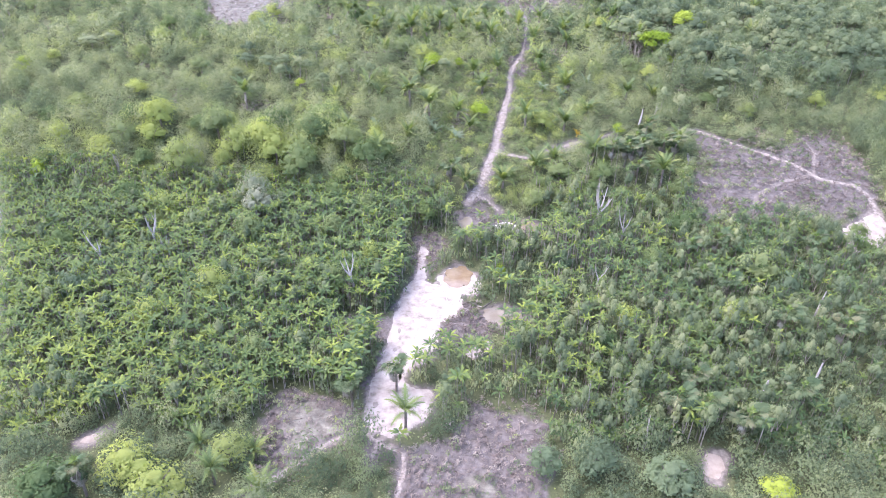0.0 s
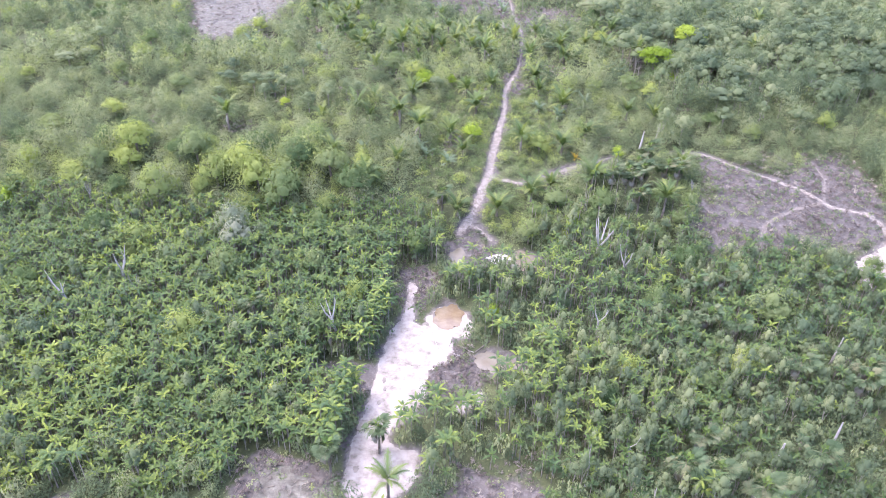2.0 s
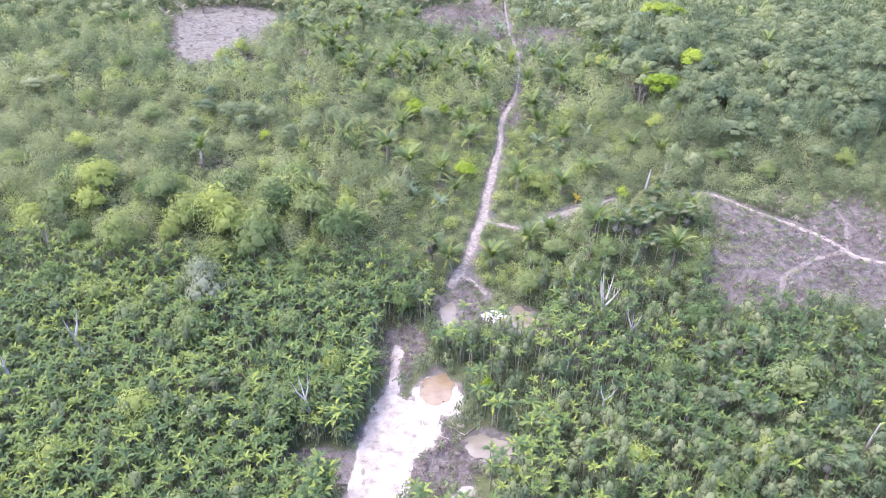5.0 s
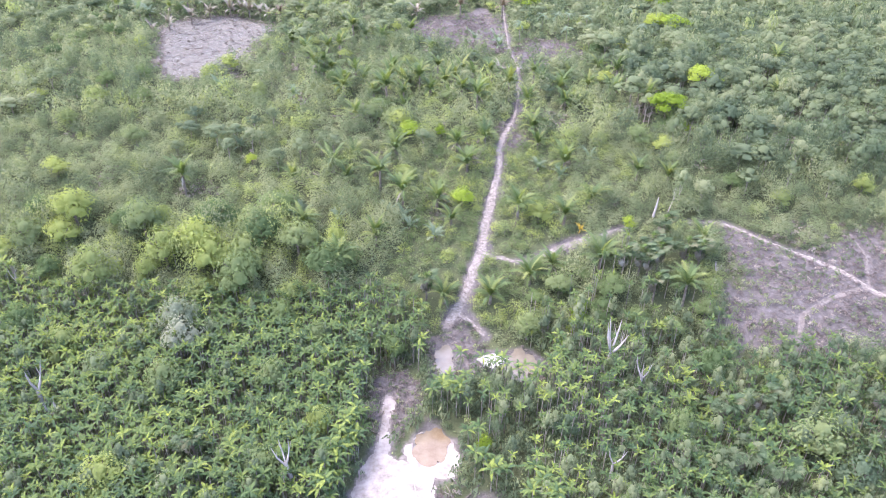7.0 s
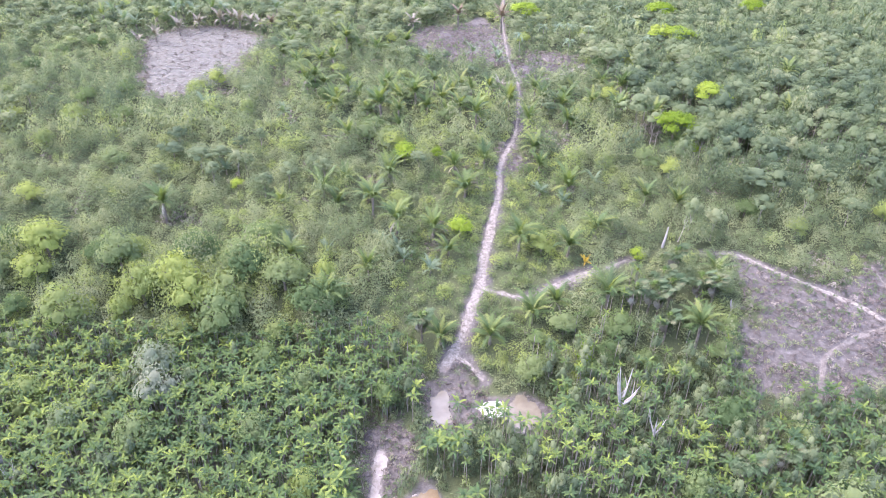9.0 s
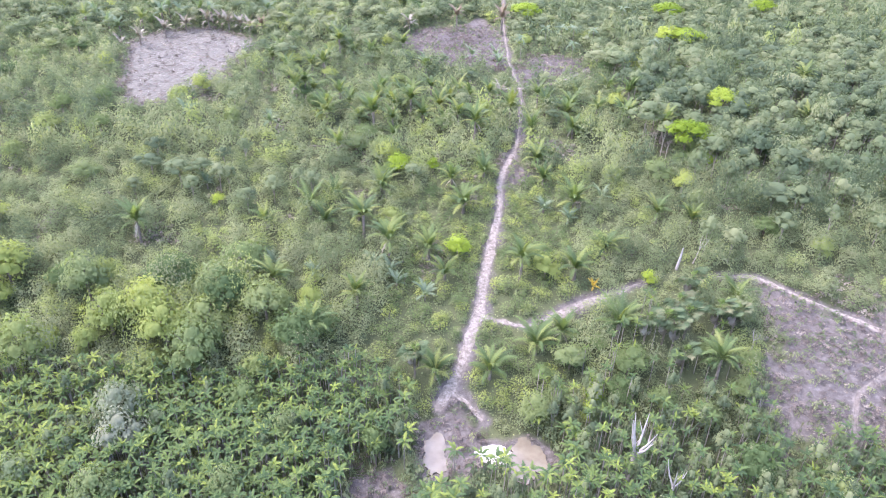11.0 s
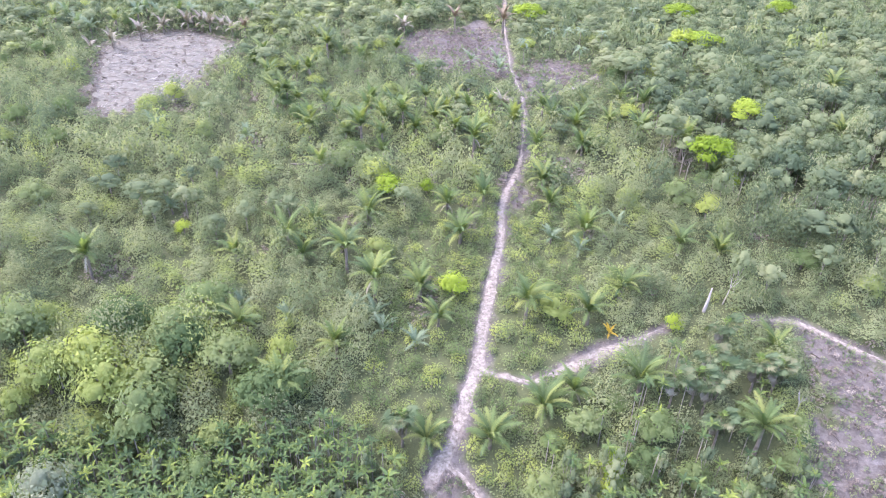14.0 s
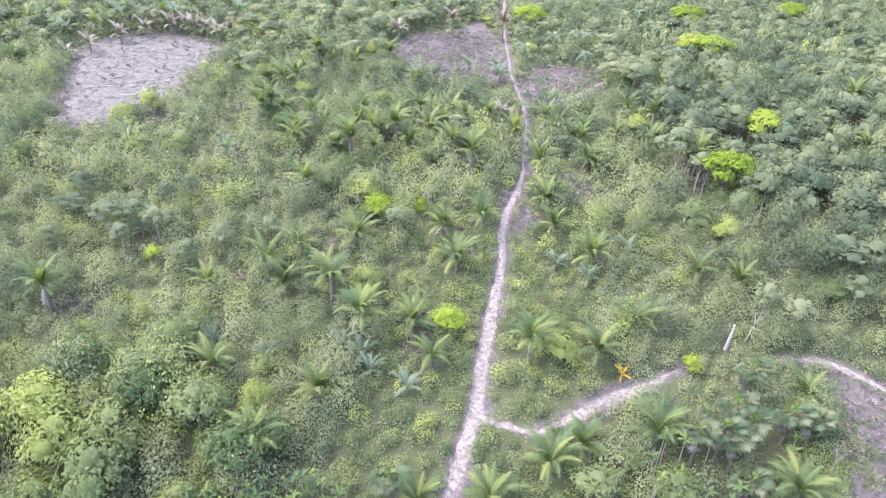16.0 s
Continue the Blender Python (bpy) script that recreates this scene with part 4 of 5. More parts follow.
for i, (x, y) in enumerate(((-143, 334), (-132, 329), (-126, 325), (-121.5, 336), (-116, 343), (-110, 347), (-103, 352), (-97.8, 349.5), (-75.5, 355), (-142, 322), (-143, 343), (-117, 354))):
    feather_palm(x, y, random.Random(i + 70).uniform(1.1, 1.4), 270 + i, "blue" if i % 3 else "green", "grey-green feather palm at the edge of burnt ground", "palms behind the burnt clearing", 12, 2)
feather_palm(34.5, 177.2, 0.5, 260, "yellow", "small yellowing feather palm beside the track", "yellowing palm", 8, 0)
blue_set = [blade_mesh("frond", frond(2.4, radians(a), radians(a - 95), 10, 0.6, 0.4, 820 + a), m_blue, 0.5) for a in (60, 45, 30, 15, 50, 5)]
for i, (x, y) in enumerate(((50.6, 330.6), (46.7, 305.9), (45.7, 330.0), (57.9, 327.8), (77.8, 368.7), (79.9, 342.3), (28.7, 313.6), (98.3, 366.8), (77.9, 312.8), (39.7, 329.2))):
    slender_palm(x, y, 1.25, 320 + i, "tall slim palm with a small grey-green crown", "slim palms by the far track", blue_set, 11, 1.35)

# ---------------------------------------------------------------- fan palms
fan_meshes = [mesh_of("fan_leaf", *fan_leaf(1.5 + 0.15 * i, 1.0 + 0.06 * (i % 3), 500 + i), m_fan) for i in range(4)]
fan_young = mesh_of("young_leaf", *fan_leaf(1.3, 0.8, 520), m_fan_young)
fan_dry = mesh_of("dry_leaf", *fan_leaf(1.6, 1.2, 521), m_dry)
fan_trunk = mesh_of("trunk", *tube([(0, 0, -0.2), (0.1, 0, 0.35), (0.05, 0.05, 0.7), (0, 0, 1)], [0.26, 0.21, 0.2, 0.2], 8), m_bark)


def fan_palm(x, y, tall, size, seed):
    r = random.Random(seed)
    top = thing("fan_palm", "fan palm with a round grey-green crown and drooping leaf tips", "palm tree", x, y, "fan palms of the swamp")
    piece("trunk", fan_trunk, top, Matrix.Diagonal((1, 1, tall, 1)))
    for i in range(33):
        pitch = radians(-72 + 142 * ((i * 0.618) % 1.0) ** 0.92)
        m = Matrix.Translation((0, 0, tall)) @ Matrix.Rotation(2.4 * i + r.uniform(-0.2, 0.2), 4, 'Z') @ Matrix.Rotation(pitch, 4, 'Y') @ Matrix.Rotation(r.uniform(-0.6, 0.6), 4, 'X') @ Matrix.Scale(size * r.uniform(0.8, 1.1), 4)
        piece("fan_leaf", fan_meshes[i % 4], top, m)
    for i in range(3):
        m = Matrix.Translation((0, 0, tall)) @ Matrix.Rotation(2.1 * i + r.uniform(0, 1), 4, 'Z') @ Matrix.Rotation(radians(-78), 4, 'Y') @ Matrix.Scale(size * 0.8, 4)
        piece("young_leaf", fan_young, top, m, "bright green young leaf")
    for i in range(3):
        m = Matrix.Translation((0, 0, tall - 0.2)) @ Matrix.Rotation(2.1 * i + r.uniform(-0.5, 0.5), 4, 'Z') @ Matrix.Rotation(radians(68), 4, 'Y') @ Matrix.Scale(size, 4)
        piece("dry_leaf", fan_dry, top, m, "withered brown hanging leaf")


for i, (x, y, tall) in enumerate(FAN):
    fan_palm(x, y, tall + 0.6, random.Random(i).uniform(1.2, 1.45), 600 + i)

# ---------------------------------------------------------------- broadleaf trees
def limb_tree(height, radius, seed, spread=0.55, count=5):
    """A trunk that parts into limbs below the crown."""
    r = random.Random(seed)
    fork = height * 0.42
    parts = [tube([(0, 0, -0.2), (0.05, 0, fork * 0.5), (0, 0.05, fork)], [radius * 1.25, radius, radius * 0.8], 7)]
    for i in range(count):
        a = 2 * math.pi * (i + r.uniform(-0.3, 0.3)) / count
        q = height * spread * r.uniform(0.4, 0.75)
        end = (q * math.cos(a), q * math.sin(a), height * r.uniform(0.72, 0.92))
        mid = (end[0] * 0.42, end[1] * 0.42, fork + (end[2] - fork) * 0.55)
        parts.append(tube([(0, 0, fork * 0.9), mid, end], [radius * 0.6, radius * 0.36, radius * 0.14], 5))
    return joined(parts)


crown_shapes = []
for i in range(6):
    lobes = [(x, y, z, r * 1.16) for x, y, z, r in dome_lobes(2.6, 4.4, 8 + i % 3, 900 + i)]
    crown_shapes.append(leaf_cloud(lobes, 1150, 0.17, 900 + i, 0.8, 0.15, (2, 6)))
flat_shapes = []
for i in range(3):
    lobes = [(x, y, 4.3 - 0.13 * (x * x + y * y) + 0.2 * math.sin(x * 3 + y), 0.95) for x, y in ((0, 0), (1.7, 0.3), (-1.6, 0.5), (0.7, 1.6), (-0.8, -1.5), (1.2, -1.4), (-1.5, 1.7), (2.7, 1.0), (-2.6, -0.6), (0.2, -2.6))]
    flat_shapes.append(leaf_cloud([(x, y, z, r * 1.25) for x, y, z, r in lobes], 1700, 0.18, 950 + i, 0.6, 0.1, (2, 6)))
TREE_LOOK = {}
for name, mat in (("green", m_leaf_thing), ("lime", m_lime), ("pale", m_pale), ("dark", m_dark)):
    TREE_LOOK[name] = [mesh_of("crown", v, t, mat, False, q) for v, t, q, _ in crown_shapes]
    TREE_LOOK[name + "_flat"] = [mesh_of("crown", v, t, mat, False, q) for v, t, q, _ in flat_shapes]
tree_trunks = [mesh_of("trunk", *limb_tree(4.2, 0.16, 970 + i), m_bark) for i in range(4)]


def broadleaf(x, y, size, tall, seed, look_of="green", label="leafy broadleaf tree with a rounded crown", group="broadleaf trees"):
    r = random.Random(seed)
    top = thing("tree", label, "tree", x, y, group)
    m = Matrix.Rotation(r.uniform(0, 6.28), 4, 'Z') @ Matrix.Diagonal((size, size, tall, 1))
    piece("trunk", tree_trunks[seed % 4], top, m)
    meshes = TREE_LOOK[look_of]
    piece("crown", meshes[seed % len(meshes)], top, m)


for i, (x, y, s) in enumerate(((84.3, 253.7, 1.6), (67.6, 232.4, 1.7), (92.6, 324.9, 2.1), (97.4, 371.5, 2.0), (34.0, 362.3, 1.9), (145.0, 383.5, 1.6), (88, 327, 1.7))):
    broadleaf(x, y, s * 1.1, 2.1, i, "lime_flat", "spreading tree with a vivid lime-green crown", "lime-green trees")
for i, (x, y, s) in enumerate(((5.6, 186.3, 1.25), (-9.7, 217.8, 1.3), (72.5, 226.5, 0.95), (-0.9, 220.3, 0.7), (46.6, 178.9, 0.7), (-52.2, 203.0, 0.7), (38.5, 102.4, 0.6), (13.6, 93.3, 0.45), (48.6, 56.6, 1.0),
                               (-113.4, 152.3, 0.9), (-144.9, 207.9, 1.2), (31.0, 151.0, 0.7), (9.6, 114.9, 0.55), (30.5, 149.0, 0.8), (29.2, 146.5, 0.7))):
    high = 1.5 if in_swamp(np.array([x]), np.array([y]))[0] else 0.9
    broadleaf(x, y, s, max(s, 0.55) * high + 0.2, 20 + i, "lime", "small tree with vivid yellow-green leaves", "yellow-green trees")
for i, (x, y, sz) in enumerate(((98.7, 135.5, 0.9), (96.5, 128.2, 1.1), (92.5, 132, 0.8))):
    broadleaf(x, y, sz, sz + 0.3, 45 + i, "green", "leafy tree at the edge of white sand", "trees by the sand")
broadleaf(-51.8, 140.5, 1.6, 2.8, 40, "pale", "tree with a pale grey-green feathery crown", "pale trees")
broadleaf(-49.6, 136.2, 1.5, 2.4, 41, "pale", "tree with a pale grey-green feathery crown", "pale trees")
BROAD = [(-50.3, 102, 1.5, 1.9), (-26.4, 105.5, 1.2, 1.8), (-7.9, 138, 0.85, 1.5), (-49.2, 56.5, 1.5, 1.3), (-43, 52.6, 1.5, 1.3), (-58.9, 51.8, 1.5, 1.4), (32.5, 57.6, 1.5, 1.3), (22.2, 61, 1.3, 1.2), (14.4, 60.6, 1.0, 1.0),
         (66.8, 115.6, 1.6, 2.0), (-34.8, 60.6, 1.2, 1.1), (-40.6, 168.1, 1.3, 1.6), (-25.2, 159.2, 1.4, 1.6), (55, 134.4, 1.3, 1.8), (-43, 154.1, 1.4, 2.0), (-50.2, 159.4, 1.4, 1.8), (-69.3, 169.6, 1.4, 1.9),
         (-86.8, 172.5, 1.4, 1.8), (-75, 155, 1.4, 1.9), (-54.2, 164, 1.5, 1.8), (-32, 146.1, 1.2, 1.7), (-22.3, 161.9, 1.2, 1.4), (19.6, 146.2, 1.2, 1.5), (-12.7, 223.4, 1.3, 1.3)]
BROAD_B = [(-49.1, 125.1, 1.3, 2.0), (-53.1, 172.8, 1.4, 1.5), (-43.2, 171, 1.4, 1.6), (-39.8, 178.5, 1.3, 1.4), (-43.4, 161.6, 1.3, 1.6), (-32.4, 165.7, 1.3, 1.5), (-14.3, 226.8, 1.4, 1.2), (-22, 228.6, 1.5, 1.2), (27.2, 156.8, 1.2, 1.3),
           (38.2, 156.1, 1.3, 1.4), (56.7, 217.9, 1.4, 1.4), (85.8, 228.2, 1.6, 1.9), (92.5, 226.4, 1.6, 1.9), (85, 246, 1.5, 1.8), (83.8, 232.6, 1.6, 1.8), (88.9, 213.5, 1.5, 1.8), (-62, 162, 1.4, 1.7)]
for i, (x, y, s, h) in enumerate(BROAD + BROAD_B):
    belt = 1.25 if x < -18 and 150 < y < 182 else 1.0
    broadleaf(x, y, s * 1.12 * belt, h * 1.1 * belt, 50 + i, "dark" if (x > 80 and y > 205) or (x > 0 and y < 64) else "green")
for i, (x, y, s, h) in enumerate(((24, 150, 1.0, 1.1), (31, 146.5, 1.1, 1.2), (36, 151, 1.2, 1.2), (43, 149, 1.0, 1.2), (50, 146, 1.1, 1.3), (58, 151, 1.1, 1.2), (28, 157.5, 0.9, 0.9), (54, 158.5, 1.0, 1.1), (61, 157, 0.9, 1.0), (33, 161, 0.9, 0.8), (22, 155, 0.9, 0.8), (63, 168, 0.9, 0.9),
                                 (-72, 134, 1.5, 2.2), (-84, 140, 1.5, 2.2), (-63, 128, 1.2, 2.0), (-30, 127, 1.1, 2.0), (-90, 117, 1.4, 2.1), (-60, 92, 1.3, 1.8), (-24, 140, 1.1, 1.8), (-78, 100, 1.3, 1.9), (-37, 84, 1.0, 1.6), (-19, 116, 1.0, 1.8), (33, 96, 1.1, 1.7), (46, 92, 1.2, 1.7), (70, 108, 1.4, 2.0), (44, 118, 1.2, 1.9), (66, 130, 1.2, 1.8), (28, 88, 1.0, 1.6), (55, 98, 1.2, 1.8), (24, 118, 1.0, 1.7))):
    broadleaf(x, y, s, h, 420 + i, "dark" if i % 5 == 4 and y < 143 else "green")
# the taller wood on the right and scattered trees on the rise
tx, ty, g = scatter(-230, 235, 150, 400, 9.5, 77)
d = open_distance(tx, ty)
dark = (tx > 62) & (ty > 196) & (ty < 300)
belt = (tx < -18) & (ty > 148) & (ty < 178)
keep = (d > 3.5) & (g.random(len(tx)) < np.where(dark | belt, 0.95, 0.22)) & ~in_swamp(tx, ty) & (np.abs(tx - 2) < half_width(ty) * 0.9)
for i, (x, y) in enumerate(g.permutation(np.stack([tx[keep], ty[keep]], 1))[:210].tolist()):
    r = random.Random(i)
    shady = x > 66 and 205 < y < 285
    tall_belt = x < -18 and y < 178
    broadleaf(x, y, r.uniform(0.9, 1.6), r.uniform(0.9, 1.5) + (0.7 if shady else 0.5 if tall_belt else 0), 120 + i, "dark" if shady else "green", "tall dark-green forest tree" if shady else "leafy broadleaf tree with a rounded crown")

# ---------------------------------------------------------------- far wood
def wood_share(x, y):
    """How densely tall trees stand: thick on the right and far off, sparse on the slope."""
    front = np.maximum(216, 236 - (x - 58) * 1.8) + 5 * vnoise(x, y, 14, 122)
    thick = (x > 56) & (y > front)
    far_off = np.clip((y - 285) / 60, 0, 1) * 0.5
    clumps = np.clip(vnoise(x, y, 30, 123) - 0.15, 0, 1)
    return np.where(thick, 0.9 - 0.3 * clumps, far_off + 0.35 * clumps * (y > 186))


wood = Stand()
slim = Stand()
wood_trees = []
for i in range(6):
    g = np.random.default_rng(2000 + i)
    lobes = []
    for k in range(7):
        a = 2 * math.pi * (k + g.uniform(-0.3, 0.3)) / 6
        q = 0 if k == 0 else g.uniform(0.9, 1.7)
        lobes.append((q * math.cos(a), q * math.sin(a), 8.7 if k == 0 else g.uniform(6.4, 8.2), 1.9 if k == 0 else g.uniform(1.1, 1.6)))
    wood_trees.append(leaf_cloud(lobes, 250, 0.25, 2050 + i, 1.1, 0.5, (2, 5)))
wood_trunks = [blade_shape(*limb_tree(8.4, 0.15, 2080 + i, 0.2, 3), 0.0) for i in range(3)]
x, y, g = scatter(-236, 240, 186, 440, 5.2, 2100, 0.46)
k = (g.random(len(x)) < wood_share(x, y)) & (open_distance(x, y) > 2.2) & clear_of(x, y, FEATHER_A + FEATHER_B + GROVE, 3.0)
x, y = x[k], y[k]
n = len(x)
yaw = g.uniform(0, 6.28, n)
grown = np.where((x > 56) & (y < 300), 1.0, 0.72) * g.uniform(0.72, 1.18, n)
wide = g.uniform(0.9, 1.6, n) * np.where(g.random(n) < 0.12, 1.5, 1)
tone = np.clip(0.15 + 0.12 * (y > 290) + 0.12 * (x < 50) + 0.22 * vnoise(x, y, 24, 124) + g.normal(0, 0.17, n), 0, 1)
z = terrain(x, y) - 0.1
for i, tpl in enumerate(wood_trees):
    q = np.arange(n) % 6 == i
    wood.plant(tpl, x[q], y[q], z[q], yaw[q], wide[q], tone[q], 0, grown[q])
for i, tpl in enumerate(wood_trunks):
    q = (np.arange(n) % 3 == i) & (y < 300)
    wood.plant(tpl, x[q], y[q], z[q], yaw[q], np.ones(q.sum()), tone[q], 0, grown[q], 1)
# slim pale trunks along the front of the wood
x, y, g = scatter(58, 130, 212, 240, 2.6, 2120)
k = (np.abs(y - np.maximum(216, 236 - (x - 58) * 1.8) - 5 * vnoise(x, y, 14, 122)) < 3.5) & (g.random(len(x)) < 0.65)
x, y = x[k], y[k]
wood.plant(wood_trunks[0], x, y, terrain(x, y) - 0.1, g.uniform(0, 6.28, len(x)), np.full(len(x), 0.8), np.full(len(x), 0.5), 0.0, g.uniform(0.85, 1.1, len(x)), 1)
x, y, g = scatter(-110, 118, 68, 150, 2.3, 2140, 0.48)
k = in_swamp(x, y) & (open_distance(x, y) > 1.6) & (np.minimum(sand_distance(x, y + 5), pool_distance(x, y + 5)) > 2) & clear_of(x, y, FAN, 3.2)
k &= g.random(len(x)) < np.where(x > 6, 0.42 + 0.3 * vnoise(x, y, 16, 126), 0.05 + 0.25 * (vnoise(x, y, 17, 127) > 0.6))
x, y = x[k], y[k]
n = len(x)
yaw, grown, tone = g.uniform(0, 6.28, n), g.uniform(0.55, 0.98, n), np.clip(0.16 + 0.2 * vnoise(x, y, 15, 128) + g.normal(0, 0.18, n), 0, 1)
for i, tpl in enumerate(wood_trees):
    q = np.arange(n) % 6 == i
    slim.plant(tpl, x[q], y[q], terrain(x[q], y[q]) - 0.1, yaw[q], g.uniform(0.34, 0.66, q.sum()), tone[q], 0, grown[q])
slim.plant(wood_trunks[1], x, y, terrain(x, y) - 0.1, yaw, np.full(n, 0.7), tone, 0, grown, 1)
slim.done("slim_trees", [m_leaf_stuff, m_bark_pale], "slim pale-trunked trees with small leafy crowns among swamp palms", "trees")
wood.done("far_wood", [m_leaf_stuff, m_bark_pale], "far wood of tall grey-green trees on pale trunks", "wood")

# ---------------------------------------------------------------- shrubs and thickets
def bush(lobes, cards, size, seed):
    """A lobed bush about 3 m wide and 2.1 m high."""
    shape = [(x, y, z, r * 1.2) for x, y, z, r in dome_lobes(1.5, 1.9, lobes, seed)]
    return leaf_cloud(shape, cards, size, seed, 0.95, 0.2, None)


near_shrubs = [bush(5, 215, 0.125, 1200 + i) for i in range(8)]
near_big = [bush(8, 560, 0.078, 1250 + i) for i in range(5)]
far_shrubs = [bush(4, 84, 0.19, 1300 + i) for i in range(6)]
far_big = [bush(6, 200, 0.13, 1350 + i) for i in range(4)]
last_shrubs = [bush(3, 40, 0.27, 1400 + i) for i in range(4)]
last_big = [bush(5, 80, 0.2, 1450 + i) for i in range(3)]
low_shrubs = [leaf_cloud(dome_lobes(1.2, 0.8, 4, 1500 + i), 46, 0.17, 1500 + i, 0.6, 0.0, None) for i in range(4)]


def shrub_tone(x, y, g):
    mid = np.clip((y - 145) / 15, 0, 1) * np.clip((270 - y) / 30, 0, 1) * np.clip((75 - np.abs(x)) / 25, 0, 1)
    edge = np.clip((y - 270) / 60, 0, 1) + np.clip((x - 60) / 20, 0, 1) * (y > 160)
    return np.clip(0.40 + 0.20 * mid - 0.15 * edge + 0.18 * vnoise(x, y, 26, 41) + 0.10 * vnoise(x, y, 7, 42) + g.normal(0, 0.23, len(x)), 0, 1)


thicket = Stand()
bush_at = None
crowns = []
for y0, y1, step, shapes, large, big in ((40, 222, 2.7, near_shrubs, near_big, 1.08), (222, 320, 2.85, far_shrubs, far_big, 1.14), (320, 445, 3.1, last_shrubs, last_big, 1.2)):
    x, y, g = scatter(-240, 245, y0, y1, step, 91 + y0)
    d = open_distance(x, y)
    swamp = in_swamp(x, y) & ~((x > 14) & (y > 143))
    chance = np.where(swamp, np.where(g.random(len(x)) < palm_share(x, y), 0.25, 0.95), 0.97)
    chance = chance * np.where((vnoise(x, y, 9, 55) < -0.72) & (y > 176), 0.35, 1)
    chance = chance * (1 - 0.6 * wood_share(x, y) * (y > 200))
    k = (d > 0.6 + 0.5 * g.random(len(x))) & (g.random(len(x)) < chance) & clear_of(x, y, FAN, 2.2) & clear_of(x, y, FEATHER_A + FEATHER_B + GROVE, 1.7)
    x, y, swamp, d = x[k], y[k], swamp[k], d[k]
    if y0 == 40:
        td = np.where((y > 148) & ~swamp, line_distance(x, y, MAIN_TRACK), 999)
        pick = np.zeros(len(x), bool)
        pick[np.argsort(td)[:290]] = True
        bush_at = np.stack([x[pick], y[pick]], 1)
        x, y, swamp, d = x[~pick], y[~pick], swamp[~pick], d[~pick]
        crowns.append(np.stack([bush_at[:, 0], bush_at[:, 1], np.full(len(bush_at), 1.3), np.full(len(bush_at), 1.6), np.full(len(bush_at), 0.5)], 1))
    n = len(x)
    yaw = g.uniform(0, 6.28, n)
    huge = (g.random(n) < 0.25 + 0.16 * vnoise(x, y, 20, 66)) & (d > 1.5) & ~swamp
    size = big * g.uniform(0.6, 1.2, n) * (1 + 0.2 * vnoise(x, y, 13, 61)) * np.where(huge, 1.75, 1)
    size = np.where(swamp, np.minimum(size, 1.2), size)
    tall = size * g.uniform(0.8, 1.7, n) * np.where(huge, 1.2, 1) * np.where(swamp, 1.5, 1.0) * np.clip(0.55 + 0.25 * d, 0.5, 1)
    tall = tall * (1 + 0.45 * np.clip((x - 55) / 20, 0, 1) * (y > 196))
    tone = shrub_tone(x, y, g) - (0.38 + 0.08 * (x > 28)) * swamp - 0.40 * ((y < 72) & ~swamp) - 0.14 * ((x > 60) & (y > 196) & (y < 300))
    grove = np.clip((-x - 12) / 10, 0, 1) * np.clip((y - 150) / 6, 0, 1) * np.clip((188 - y) / 14, 0, 1) * ~swamp
    tone = tone + 0.24 * grove * (g.random(n) < 0.75)
    size = size * (1 + 0.25 * grove)
    tall = tall * (1 + 0.35 * grove)
    tone = tone + np.where(huge, g.normal(-0.02, 0.16, n), 0)
    z = terrain(x, y) - 0.1
    crowns.append(np.stack([x, y, size * 1.45, tall * 1.75, np.clip(tone, 0, 1)], 1))
    for i, tpl in enumerate(shapes):
        q = (np.arange(n) % len(shapes) == i) & ~huge
        thicket.plant(tpl, x[q], y[q], z[q], yaw[q], size[q], np.clip(tone[q], 0, 1), 0, tall[q])
    for i, tpl in enumerate(large):
        q = (np.arange(n) % len(large) == i) & huge
        thicket.plant(tpl, x[q], y[q], z[q], yaw[q], size[q], np.clip(tone[q], 0, 1), 0, tall[q])
# sparse low growth on the cleared ground and along its edges
x, y, g = scatter(-130, 130, 45, 360, 1.5, 300)
c = clear_distance(x, y)
free = np.minimum(np.minimum(track_distance(x, y), sand_distance(x, y)), pool_distance(x, y))
k = (c < 0.8) & (free > 0.4) & (g.random(len(x)) < 0.16 + 0.34 * (x > 60) + 0.45 * np.clip(1 + c / 4, 0, 1) + 0.35 * (vnoise(x, y, 7, 71) > 0.3)) & (patch_distance(x, y, CLEAR_FAR) > -1.5)
x, y = x[k], y[k]
n = len(x)
for i, tpl in enumerate(low_shrubs):
    q = np.arange(n) % 4 == i
    thicket.plant(tpl, x[q], y[q], terrain(x[q], y[q]) - 0.05, g.uniform(0, 6.28, q.sum()), g.uniform(0.3, 1.1, q.sum()), np.clip(shrub_tone(x[q], y[q], g) - 0.12, 0, 1), 0, g.uniform(0.5, 2.2, q.sum()))
# undergrowth below the palms
x, y, g = scatter(-120, 120, 48, 152, 2.6, 320)
k = in_swamp(x, y) & (open_distance(x, y) > 0.3) & (g.random(len(x)) < 0.8)
x, y = x[k], y[k]
n = len(x)
for i, tpl in enumerate(low_shrubs):
    q = np.arange(n) % 4 == i
    thicket.plant(tpl, x[q], y[q], terrain(x[q], y[q]) - 0.05, g.uniform(0, 6.28, q.sum()), g.uniform(1.1, 2.0, q.sum()), np.clip(shrub_tone(x[q], y[q], g) - 0.2, 0, 1), 0, g.uniform(3.0, 5.5, q.sum()))
